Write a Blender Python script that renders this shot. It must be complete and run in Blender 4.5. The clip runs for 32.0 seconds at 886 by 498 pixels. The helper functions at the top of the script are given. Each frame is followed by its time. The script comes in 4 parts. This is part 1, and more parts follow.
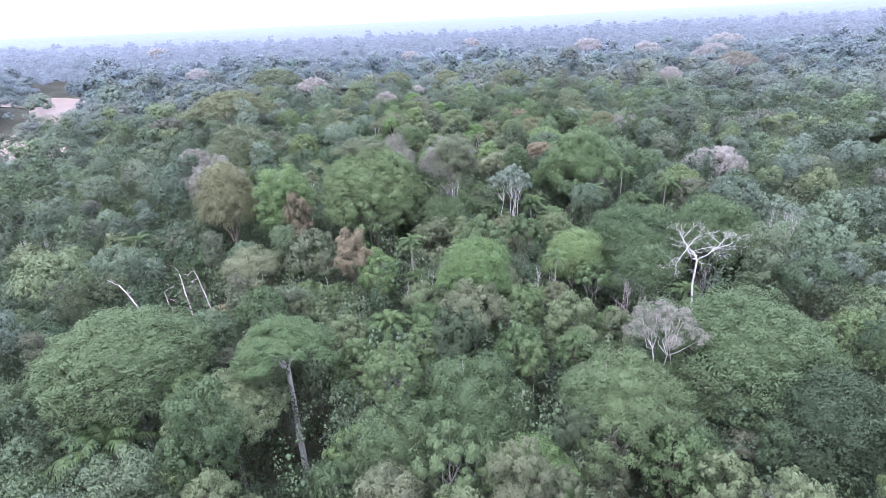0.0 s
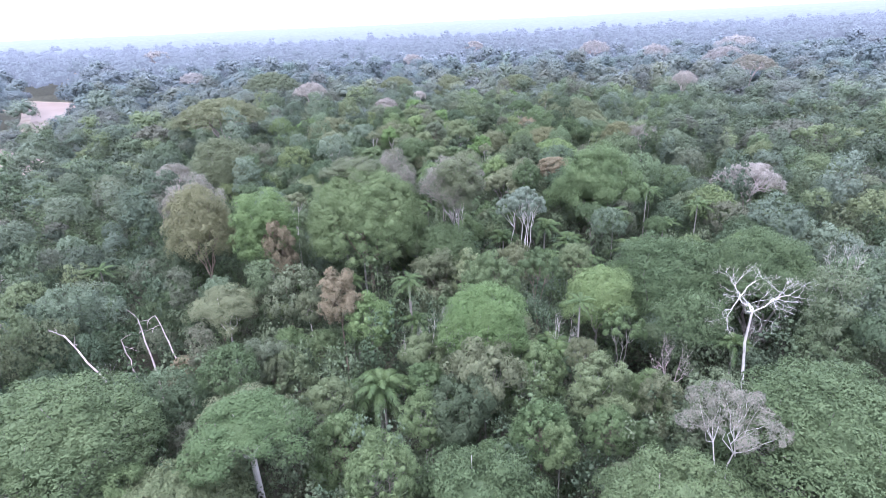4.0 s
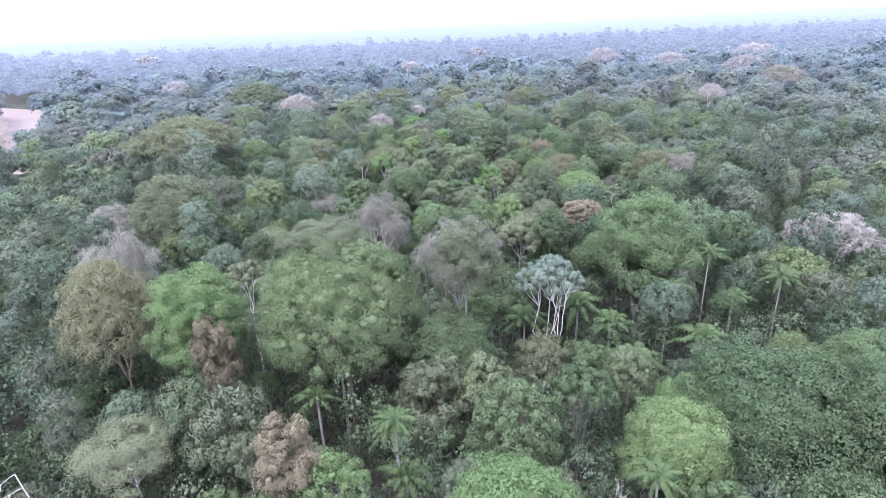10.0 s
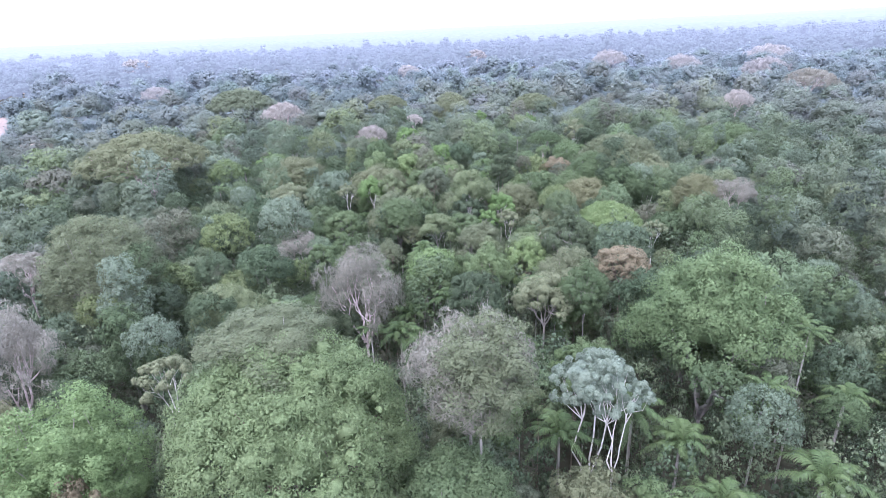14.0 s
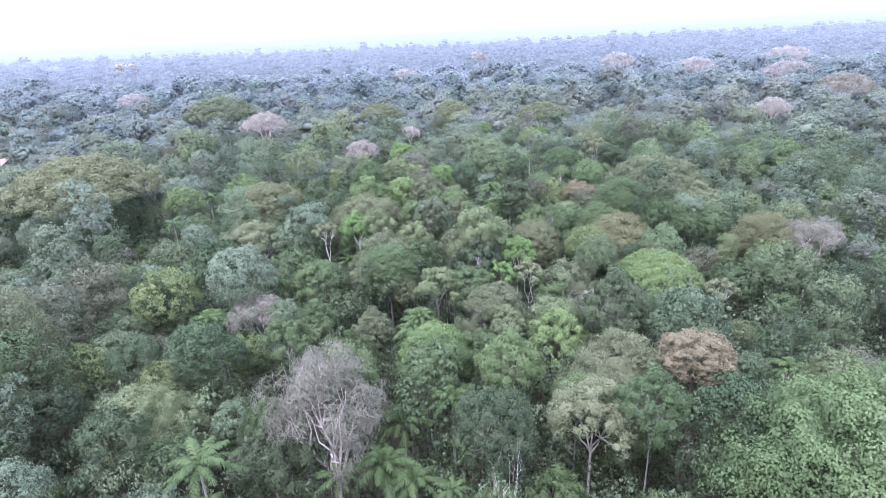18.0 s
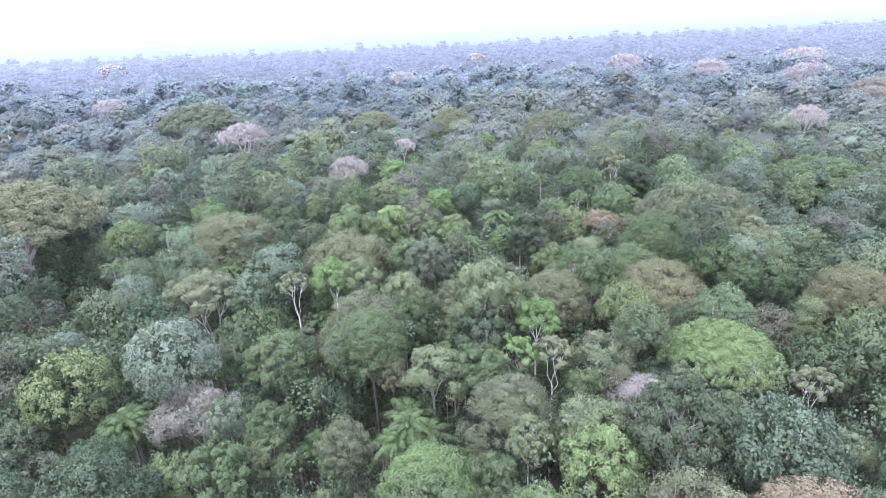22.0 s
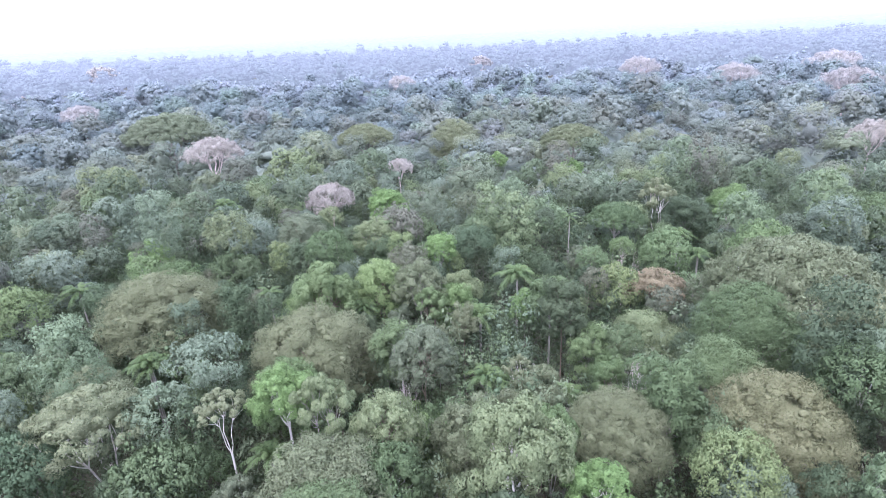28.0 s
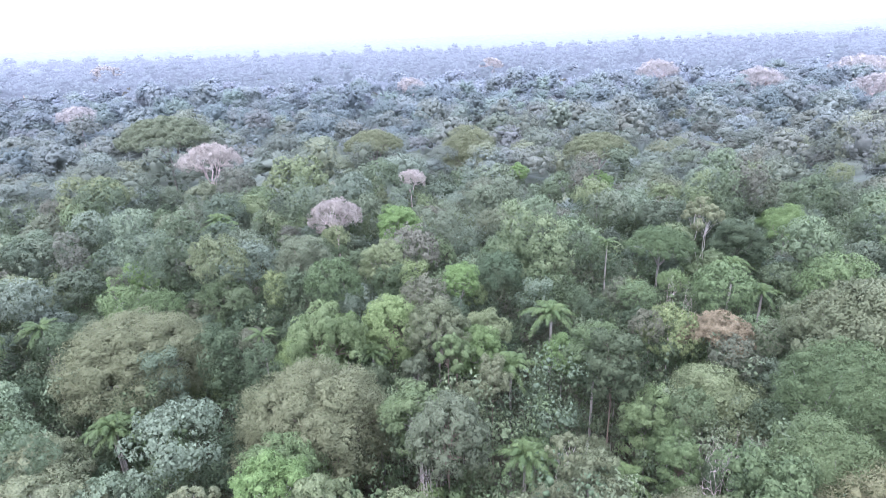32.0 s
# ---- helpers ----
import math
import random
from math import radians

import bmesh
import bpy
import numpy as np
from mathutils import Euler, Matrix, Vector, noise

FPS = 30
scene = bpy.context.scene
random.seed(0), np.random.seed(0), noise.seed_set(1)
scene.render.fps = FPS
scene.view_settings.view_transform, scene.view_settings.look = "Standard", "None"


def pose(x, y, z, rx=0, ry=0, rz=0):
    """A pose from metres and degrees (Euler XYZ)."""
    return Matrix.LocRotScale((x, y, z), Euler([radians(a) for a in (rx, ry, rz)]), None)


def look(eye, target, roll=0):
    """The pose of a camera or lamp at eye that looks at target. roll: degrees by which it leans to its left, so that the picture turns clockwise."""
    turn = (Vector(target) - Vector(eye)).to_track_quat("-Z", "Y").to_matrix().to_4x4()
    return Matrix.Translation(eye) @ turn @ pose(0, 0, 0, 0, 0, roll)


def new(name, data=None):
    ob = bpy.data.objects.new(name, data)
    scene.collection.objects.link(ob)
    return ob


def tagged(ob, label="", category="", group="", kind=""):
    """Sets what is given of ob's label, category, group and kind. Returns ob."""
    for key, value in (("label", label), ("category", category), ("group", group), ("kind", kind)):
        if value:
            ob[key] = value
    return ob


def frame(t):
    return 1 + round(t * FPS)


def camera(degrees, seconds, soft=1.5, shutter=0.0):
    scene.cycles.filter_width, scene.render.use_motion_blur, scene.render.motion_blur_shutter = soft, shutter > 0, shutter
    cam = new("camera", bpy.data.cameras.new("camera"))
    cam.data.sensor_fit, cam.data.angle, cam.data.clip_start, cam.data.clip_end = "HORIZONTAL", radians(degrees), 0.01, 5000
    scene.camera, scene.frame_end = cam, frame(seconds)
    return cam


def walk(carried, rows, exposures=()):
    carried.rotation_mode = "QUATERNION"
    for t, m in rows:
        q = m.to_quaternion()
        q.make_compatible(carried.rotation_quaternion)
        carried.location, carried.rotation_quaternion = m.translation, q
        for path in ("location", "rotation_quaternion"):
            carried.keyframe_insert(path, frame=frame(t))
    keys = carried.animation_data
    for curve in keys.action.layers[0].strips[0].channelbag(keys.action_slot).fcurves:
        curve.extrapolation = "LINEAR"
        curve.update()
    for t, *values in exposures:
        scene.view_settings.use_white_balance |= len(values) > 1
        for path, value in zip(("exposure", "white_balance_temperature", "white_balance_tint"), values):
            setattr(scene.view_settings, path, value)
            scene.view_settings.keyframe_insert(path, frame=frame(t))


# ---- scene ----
cam = camera(78.0, 32.0, 0.6)
PATH = [
    (0, (0.695, 4.381, 57.022), (0.669, 6.231, 56.262), -2.7),
    (1, (0.723, 7.562, 56.986), (0.701, 9.412, 56.226), -2.7),
    (3, (0.718, 14.804, 57.138), (0.685, 16.655, 56.382), -2.7),
    (6, (0.424, 27.223, 57.645), (0.389, 29.078, 56.899), -2.7),
    (8, (0.669, 36.206, 58.209), (0.631, 38.064, 57.47), -2.8),
    (9, (0.537, 41.559, 58.582), (0.502, 43.416, 57.839), -2.6),
    (11, (0.402, 53.231, 58.403), (0.368, 55.089, 57.666), -2.5),
    (13, (0.381, 65.668, 58.231), (0.351, 67.528, 57.496), -2.7),
    (14.5, (-0.205, 75.489, 58.284), (-0.233, 77.349, 57.549), -2.6),
    (17, (-0.352, 91.6, 57.922), (-0.38, 93.462, 57.194), -2.8),
    (19, (-0.277, 103.148, 58.48), (-0.301, 105.01, 57.75), -2.7),
    (21, (-0.163, 114.103, 58.567), (-0.184, 115.965, 57.838), -2.8),
    (23, (0.23, 123.753, 58.528), (0.207, 125.615, 57.8), -2.9),
    (25, (0.541, 133.294, 58.198), (0.516, 135.159, 57.474), -2.9),
    (28, (-0.005, 147.525, 58.289), (-0.033, 149.389, 57.566), -2.7),
    (30, (-1.142, 157.241, 58.365), (-1.165, 159.105, 57.643), -2.6),
    (31, (-1.938, 159.622, 58.418), (-1.956, 161.487, 57.697), -2.3),
    (32, (-2.332, 160.505, 58.047), (-2.378, 162.371, 57.329), -2.3),
]
walk(cam, [(t, look(eye, target, roll)) for t, eye, target, roll in PATH],
     [(0, 1.55, 5130, 21), (9, 1.63, 5130, 21), (14, 1.66, 5130, 22), (17, 1.73, 5130, 22), (32, 1.79, 5200, 22)])

# ---- light: a bright overcast sky with a weak, wide sun ----
world = bpy.data.worlds.new("overcast_sky")
scene.world = world
world.use_nodes = True
wn = world.node_tree.nodes
wl = world.node_tree.links
wn.clear()
sky = wn.new("ShaderNodeTexSky")
sky.sky_type = 'NISHITA'
sky.sun_disc = False
sky.sun_elevation = radians(61)
sky.sun_rotation = radians(200)
sky.dust_density = 6.0
bg_sky = wn.new("ShaderNodeBackground")
bg_sky.inputs["Strength"].default_value = 0.06
# cloud cover: three times as bright overhead as at the horizon
bg_cloud = wn.new("ShaderNodeBackground")
bg_cloud.inputs["Color"].default_value = (0.97, 0.985, 1.0, 1)
way_up = wn.new("ShaderNodeTexCoord")
split_way = wn.new("ShaderNodeSeparateXYZ")
cover = wn.new("ShaderNodeMapRange")
cover.inputs["From Min"].default_value, cover.inputs["From Max"].default_value = 0.0, 1.0
cover.inputs["To Min"].default_value, cover.inputs["To Max"].default_value = 0.70, 1.74
wl.new(way_up.outputs["Generated"], split_way.inputs[0])
wl.new(split_way.outputs["Z"], cover.inputs["Value"])
wl.new(cover.outputs[0], bg_cloud.inputs["Strength"])
add_sky = wn.new("ShaderNodeAddShader")
wout = wn.new("ShaderNodeOutputWorld")
wl.new(sky.outputs[0], bg_sky.inputs["Color"])
wl.new(bg_sky.outputs[0], add_sky.inputs[0])
wl.new(bg_cloud.outputs[0], add_sky.inputs[1])
wl.new(add_sky.outputs[0], wout.inputs["Surface"])
sun = new("sun", bpy.data.lights.new("sun", "SUN"))
sun.data.energy = 1.4
sun.data.angle = radians(18)
sun.data.color = (1.0, 0.97, 0.92)
sun.matrix_world = look((0, 0, 200), (70, 85, 0))


# ---- materials ----
def warm(c):
    """Leans greens a little to yellow and keeps dry and grey tones from turning violet."""
    return (c[0] * 1.10, c[1] * 0.86, c[2] * 0.80) if c[0] < 0.78 * c[1] else (c[0] * 0.92, c[1] * 0.91, c[2] * 0.91)


def leaf_mat(name, dark, light, rough=0.68, through_light=0.38, tone="", stops=(), vary=1.0):
    """Foliage: two greens mixed by the plant, each leaf a little different, blotches over the crown."""
    m = bpy.data.materials.new(name)
    m.use_nodes = True
    n, l = m.node_tree.nodes, m.node_tree.links
    n.clear()
    dark, light = warm(dark), warm(light)
    if tone:
        pick = n.new("ShaderNodeAttribute")
        pick.attribute_name = tone
        pick_out = pick.outputs["Fac"]
    else:
        pick = n.new("ShaderNodeObjectInfo")
        pick_out = pick.outputs["Random"]
    geo = n.new("ShaderNodeNewGeometry")
    coord = n.new("ShaderNodeTexCoord")
    blot = n.new("ShaderNodeTexNoise")
    blot.inputs["Scale"].default_value = 0.55
    blot.inputs["Detail"].default_value = 3
    l.new(coord.outputs["Object"], blot.inputs["Vector"])
    mixer = n.new("ShaderNodeMix")
    mixer.data_type = 'RGBA'
    mixer.inputs["A"].default_value = (*dark, 1)
    mixer.inputs["B"].default_value = (*light, 1)
    fac = n.new("ShaderNodeMath")
    fac.operation = 'MULTIPLY_ADD'
    fac.inputs[1].default_value = 0.55
    l.new(pick_out, fac.inputs[0])
    off = n.new("ShaderNodeMath")
    off.operation = 'MULTIPLY_ADD'
    off.inputs[1].default_value = 0.6
    off.inputs[2].default_value = -0.07
    l.new(blot.outputs["Fac"], off.inputs[0])
    l.new(off.outputs[0], fac.inputs[2])
    l.new(fac.outputs[0], mixer.inputs["Factor"])
    hsv = n.new("ShaderNodeHueSaturation")
    hsv.inputs["Saturation"].default_value = 0.92
    val = n.new("ShaderNodeMapRange")
    val.inputs["To Min"].default_value = 1.25 - 0.20 * vary
    val.inputs["To Max"].default_value = 1.25 + 0.22 * vary
    l.new(geo.outputs["Random Per Island"], val.inputs["Value"])
    grain = n.new("ShaderNodeTexNoise")
    grain.inputs["Scale"].default_value = 4.2
    grain.inputs["Detail"].default_value = 3
    grain.inputs["Roughness"].default_value = 0.7
    l.new(coord.outputs["Object"], grain.inputs["Vector"])
    speck = n.new("ShaderNodeMapRange")
    speck.inputs["From Min"].default_value, speck.inputs["From Max"].default_value = 0.30, 0.70
    speck.inputs["To Min"].default_value, speck.inputs["To Max"].default_value = 1.05 - 0.24 * vary, 1.05 + 0.26 * vary
    l.new(grain.outputs["Fac"], speck.inputs["Value"])
    both_vals = n.new("ShaderNodeMath")
    both_vals.operation = 'MULTIPLY'
    l.new(val.outputs[0], both_vals.inputs[0])
    l.new(speck.outputs[0], both_vals.inputs[1])
    l.new(both_vals.outputs[0], hsv.inputs["Value"])
    relief = n.new("ShaderNodeBump")
    relief.inputs["Strength"].default_value = 0.35
    relief.inputs["Distance"].default_value = 0.25
    l.new(grain.outputs["Fac"], relief.inputs["Height"])
    l.new(mixer.outputs["Result"], hsv.inputs["Color"])
    if stops:
        ramp = n.new("ShaderNodeValToRGB")
        for k, (place, colour) in enumerate(stops):
            e = ramp.color_ramp.elements[k] if k < 2 else ramp.color_ramp.elements.new(place)
            e.position, e.color = place, (*warm(colour), 1)
        l.new(pick_out, ramp.inputs["Fac"])
        wash = n.new("ShaderNodeMix")
        wash.data_type = 'RGBA'
        wash.inputs["Factor"].default_value = 0.88
        l.new(mixer.outputs["Result"], wash.inputs["A"])
        l.new(ramp.outputs["Color"], wash.inputs["B"])
        l.new(wash.outputs["Result"], hsv.inputs["Color"])
    bsdf = n.new("ShaderNodeBsdfPrincipled")
    bsdf.inputs["Roughness"].default_value = rough
    bsdf.inputs["Specular IOR Level"].default_value = 0.13
    l.new(relief.outputs["Normal"], bsdf.inputs["Normal"])
    l.new(hsv.outputs[0], bsdf.inputs["Base Color"])
    trans = n.new("ShaderNodeBsdfTranslucent")
    l.new(hsv.outputs[0], trans.inputs["Color"])
    both = n.new("ShaderNodeMixShader")
    both.inputs[0].default_value = through_light
    l.new(bsdf.outputs[0], both.inputs[1])
    l.new(trans.outputs[0], both.inputs[2])
    out = n.new("ShaderNodeOutputMaterial")
    l.new(both.outputs[0], out.inputs["Surface"])
    return m


def noise_mat(name, a, b, scale, rough=0.8, bump=0.0, detail=5, spec=0.3):
    """A two-coloured, mottled surface with fine relief."""
    m = bpy.data.materials.new(name)
    m.use_nodes = True
    n, l = m.node_tree.nodes, m.node_tree.links
    bsdf = n["Principled BSDF"]
    coord = n.new("ShaderNodeTexCoord")
    tex = n.new("ShaderNodeTexNoise")
    tex.inputs["Scale"].default_value = scale
    tex.inputs["Detail"].default_value = detail
    l.new(coord.outputs["Object"], tex.inputs["Vector"])
    ramp = n.new("ShaderNodeValToRGB")
    ramp.color_ramp.elements[0].position, ramp.color_ramp.elements[1].position = 0.32, 0.7
    ramp.color_ramp.elements[0].color, ramp.color_ramp.elements[1].color = (*a, 1), (*b, 1)
    l.new(tex.outputs["Fac"], ramp.inputs["Fac"])
    l.new(ramp.outputs["Color"], bsdf.inputs["Base Color"])
    bsdf.inputs["Roughness"].default_value = rough
    bsdf.inputs["Specular IOR Level"].default_value = spec
    if bump:
        bp = n.new("ShaderNodeBump")
        bp.inputs["Strength"].default_value = bump
        l.new(tex.outputs["Fac"], bp.inputs["Height"])
        l.new(bp.outputs["Normal"], bsdf.inputs["Normal"])
    return m


LEAF = {
    "green": leaf_mat("leaf_green", (0.048, 0.088, 0.040), (0.094, 0.148, 0.066)),
    "dark": leaf_mat("leaf_dark_green", (0.036, 0.064, 0.036), (0.070, 0.105, 0.056)),
    "bright": leaf_mat("leaf_bright_green", (0.075, 0.145, 0.050), (0.130, 0.205, 0.080)),
    "fresh": leaf_mat("leaf_fresh_green", (0.062, 0.116, 0.047), (0.106, 0.166, 0.072)),
    "lime": leaf_mat("leaf_lime_green", (0.084, 0.162, 0.050), (0.116, 0.206, 0.072)),
    "silver": leaf_mat("leaf_silver_green", (0.094, 0.132, 0.072), (0.140, 0.184, 0.104)),
    "grey": leaf_mat("leaf_grey_green", (0.074, 0.108, 0.058), (0.120, 0.158, 0.090)),
    "olive": leaf_mat("leaf_olive", (0.104, 0.126, 0.056), (0.155, 0.174, 0.082)),
    "gold": leaf_mat("leaf_golden_olive", (0.114, 0.114, 0.053), (0.158, 0.152, 0.075), vary=0.6),
    "brown": leaf_mat("leaf_russet_brown", (0.142, 0.116, 0.066), (0.198, 0.160, 0.094)),
    "mauve": leaf_mat("leaf_mauve_grey", (0.088, 0.102, 0.058), (0.130, 0.144, 0.084)),
    "frost": leaf_mat("leaf_frosted_green", (0.115, 0.155, 0.108), (0.165, 0.208, 0.152)),
    "khaki": leaf_mat("leaf_khaki", (0.098, 0.106, 0.052), (0.142, 0.146, 0.074), vary=0.6),
    "pink": leaf_mat("leaf_dry_pink", (0.210, 0.184, 0.152), (0.285, 0.252, 0.212)),
    # pink of the farthest bare trees, with haze painted in as a paler tone
    "rose": leaf_mat("leaf_pink_hazed", (0.225, 0.205, 0.186), (0.290, 0.266, 0.245)),
    "dry": leaf_mat("leaf_dry_grey", (0.142, 0.130, 0.096), (0.204, 0.187, 0.145)),
    "palm": leaf_mat("palm_frond_green", (0.040, 0.078, 0.028), (0.068, 0.114, 0.040), 0.5),
}
MIXED = ((0.0, (0.042, 0.068, 0.040)), (1.0, (0.122, 0.110, 0.068)), (0.16, (0.062, 0.108, 0.046)), (0.30, (0.115, 0.132, 0.070)),
         (0.42, (0.045, 0.082, 0.042)), (0.56, (0.135, 0.160, 0.105)), (0.68, (0.080, 0.140, 0.055)), (0.80, (0.112, 0.165, 0.064)), (0.90, (0.090, 0.094, 0.060)))
FOREST = leaf_mat("leaf_mixed_forest", (0.045, 0.076, 0.040), (0.122, 0.152, 0.085), tone="tone", stops=MIXED)
BARK = {
    "white": noise_mat("bark_white", (0.34, 0.30, 0.26), (0.56, 0.51, 0.46), 1.6, 0.8, 0.4),
    "grey": noise_mat("bark_grey", (0.15, 0.13, 0.11), (0.30, 0.27, 0.23), 1.6, 0.85, 0.5),
    "brown": noise_mat("bark_brown", (0.10, 0.075, 0.055), (0.20, 0.15, 0.11), 1.6, 0.85, 0.5),
    "pink": noise_mat("bark_pinkish", (0.30, 0.23, 0.21), (0.50, 0.41, 0.38), 1.6, 0.85, 0.4),
}
SOIL = noise_mat("leaf_litter", (0.030, 0.026, 0.016), (0.075, 0.070, 0.040), 0.35, 0.95, 0.5, 8)
BANK = noise_mat("river_mud", (0.17, 0.125, 0.09), (0.27, 0.21, 0.16), 0.08, 0.8, 0.3, 6)
WATER = noise_mat("muddy_water", (0.155, 0.112, 0.090), (0.195, 0.145, 0.118), 0.02, 0.55, 0.0, 3, 0.05)


def distance_mat():
    """The far forest: haze painted on the tree tops, blue-grey and paling towards the horizon, with an added glow."""
    m = bpy.data.materials.new("distant_forest_haze")
    m.use_nodes = True
    n, l = m.node_tree.nodes, m.node_tree.links
    n.clear()
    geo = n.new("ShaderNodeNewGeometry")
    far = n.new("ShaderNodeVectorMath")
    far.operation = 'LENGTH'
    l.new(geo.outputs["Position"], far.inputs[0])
    # painted haze: the colour pales with distance from the start
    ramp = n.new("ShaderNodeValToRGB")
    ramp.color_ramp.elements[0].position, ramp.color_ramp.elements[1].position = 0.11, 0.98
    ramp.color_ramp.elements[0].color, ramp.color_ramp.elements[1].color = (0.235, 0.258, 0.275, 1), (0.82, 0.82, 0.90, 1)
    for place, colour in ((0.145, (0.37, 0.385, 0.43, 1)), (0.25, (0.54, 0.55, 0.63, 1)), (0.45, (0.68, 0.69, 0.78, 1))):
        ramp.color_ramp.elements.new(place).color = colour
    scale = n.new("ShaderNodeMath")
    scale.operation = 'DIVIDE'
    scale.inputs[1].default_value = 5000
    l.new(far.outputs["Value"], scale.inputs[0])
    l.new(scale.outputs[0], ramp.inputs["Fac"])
    tex = n.new("ShaderNodeTexNoise")
    tex.inputs["Scale"].default_value = 0.045
    tex.inputs["Detail"].default_value = 4
    l.new(geo.outputs["Position"], tex.inputs["Vector"])
    vary = n.new("ShaderNodeMapRange")
    vary.inputs["From Min"].default_value, vary.inputs["From Max"].default_value = 0.3, 0.7
    vary.inputs["To Min"].default_value, vary.inputs["To Max"].default_value = 0.90, 1.10
    l.new(tex.outputs["Fac"], vary.inputs["Value"])
    hsv = n.new("ShaderNodeHueSaturation")
    l.new(ramp.outputs["Color"], hsv.inputs["Color"])
    l.new(vary.outputs[0], hsv.inputs["Value"])
    # emission added to the trees in place of light scattered by haze
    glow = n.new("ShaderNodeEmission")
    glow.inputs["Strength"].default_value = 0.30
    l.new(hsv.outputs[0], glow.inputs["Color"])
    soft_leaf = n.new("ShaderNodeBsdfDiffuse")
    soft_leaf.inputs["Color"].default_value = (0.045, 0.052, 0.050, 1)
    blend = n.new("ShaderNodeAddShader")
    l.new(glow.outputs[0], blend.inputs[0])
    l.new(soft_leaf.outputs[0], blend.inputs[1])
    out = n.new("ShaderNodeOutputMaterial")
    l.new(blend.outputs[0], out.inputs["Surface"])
    return m


HAZE = distance_mat()
# haze colour that is blended into the leaves of trees farther off
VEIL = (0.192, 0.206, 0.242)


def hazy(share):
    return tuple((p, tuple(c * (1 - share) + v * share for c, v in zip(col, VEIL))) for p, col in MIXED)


# leaves with painted-in haze: more share is paler, bluer and flatter in tone
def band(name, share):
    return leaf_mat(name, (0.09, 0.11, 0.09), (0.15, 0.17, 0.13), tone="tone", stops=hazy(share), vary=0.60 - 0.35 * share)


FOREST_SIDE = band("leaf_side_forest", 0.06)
# woods by distance, each with more haze in its leaf colour than the last
BANDS = [("middle_woods", 0.13, "closed canopy of mixed green rainforest crowns"), ("greyish_woods", 0.24, "rainforest crowns farther out, a little haze mixed into the leaf colour"),
         ("pale_woods", 0.37, "crowns of the distant rainforest, paled by haze mixed into the leaf colour"), ("bluish_woods", 0.50, "distant rainforest crowns, blued by haze mixed into the leaf colour"),
         ("hazy_woods", 0.62, "hazy distant rainforest crowns, blued by haze mixed into the leaf colour")]
FOREST_FAR = band("leaf_far_haze", 0.80)


# ---- mesh building ----
def mesh_from(name, verts, faces, material, tones=None, normals=None):
    """One mesh from an array of points and a list of arrays of quads or triangles; normals round the leaf clumps off."""
    me = bpy.data.meshes.new(name)
    verts = np.asarray(verts, dtype=np.float32)
    me.vertices.add(len(verts))
    me.vertices.foreach_set("co", verts.ravel())
    loops = np.concatenate([f.ravel() for f in faces]).astype(np.int32)
    sizes = np.concatenate([np.full(len(f), f.shape[1]) for f in faces]).astype(np.int32)
    me.loops.add(len(loops))
    me.loops.foreach_set("vertex_index", loops)
    me.polygons.add(len(sizes))
    me.polygons.foreach_set("loop_start", np.concatenate([[0], np.cumsum(sizes)[:-1]]).astype(np.int32))
    me.polygons.foreach_set("loop_total", sizes)
    if tones is not None:
        at = me.attributes.new("tone", 'FLOAT', 'POINT')
        at.data.foreach_set("value", np.asarray(tones, dtype=np.float32))
    me.materials.append(material)
    me.update()
    me.validate()
    if normals is not None:
        at = me.attributes.new("custom_normal", 'FLOAT_VECTOR', 'POINT')
        at.data.foreach_set("vector", np.asarray(normals, dtype=np.float32).ravel())
        me.update()
    return me


def icosphere(level):
    bm = bmesh.new()
    bmesh.ops.create_icosphere(bm, subdivisions=level, radius=1)
    v = np.array([x.co[:] for x in bm.verts])
    f = np.array([[x.index for x in p.verts] for p in bm.faces])
    bm.free()
    return v, f


ICO1 = icosphere(1)


def unit(a):
    return a / np.maximum(np.linalg.norm(a, axis=-1, keepdims=True), 1e-6)


def leaves(points, normals, length, width, r, droop=0.25, corners=4):
    """Folded leaf sprays at points, facing along normals, turned at random. Returns points and quads or triangles."""
    n = len(points)
    nrm = unit(normals + r.normal(0, 0.38, (n, 3)) + np.array([0, 0, 0.12]))
    side = unit(np.cross(nrm, unit(r.normal(0, 1, (n, 3)))))
    along = unit(np.cross(side, nrm) + np.array([0, 0, -droop]))
    ln = (length * r.uniform(0.6, 1.4, n))[:, None]
    wd = (width * r.uniform(0.7, 1.3, n))[:, None]
    tip = points + along * ln * 0.55 - nrm * ln * 0.14
    if corners == 3:
        a = points - along * ln * 0.35 + side * wd * 0.55
        b = points - along * ln * 0.35 - side * wd * 0.55
        return np.stack([b, tip, a], 1).reshape(-1, 3), np.arange(3 * n).reshape(-1, 3)
    base = points - along * ln * 0.45
    a = points + side * wd * 0.5 - nrm * wd * 0.12
    b = points - side * wd * 0.5 - nrm * wd * 0.12
    v = np.stack([b, tip, a, base], 1).reshape(-1, 3)
    return v, np.arange(4 * n).reshape(-1, 4)


def sphere_dirs(n, r):
    z = 1 - 2 * (np.arange(n) + 0.5) / n
    ph = np.arange(n) * 2.39996 + r.uniform(0, 6.28)
    s = np.sqrt(1 - z * z)
    return np.stack([s * np.cos(ph), s * np.sin(ph), z], 1)


STRETCH = {"dome": 1.5, "spread": 1.6, "cauliflower": 1.35, "open": 1.15}


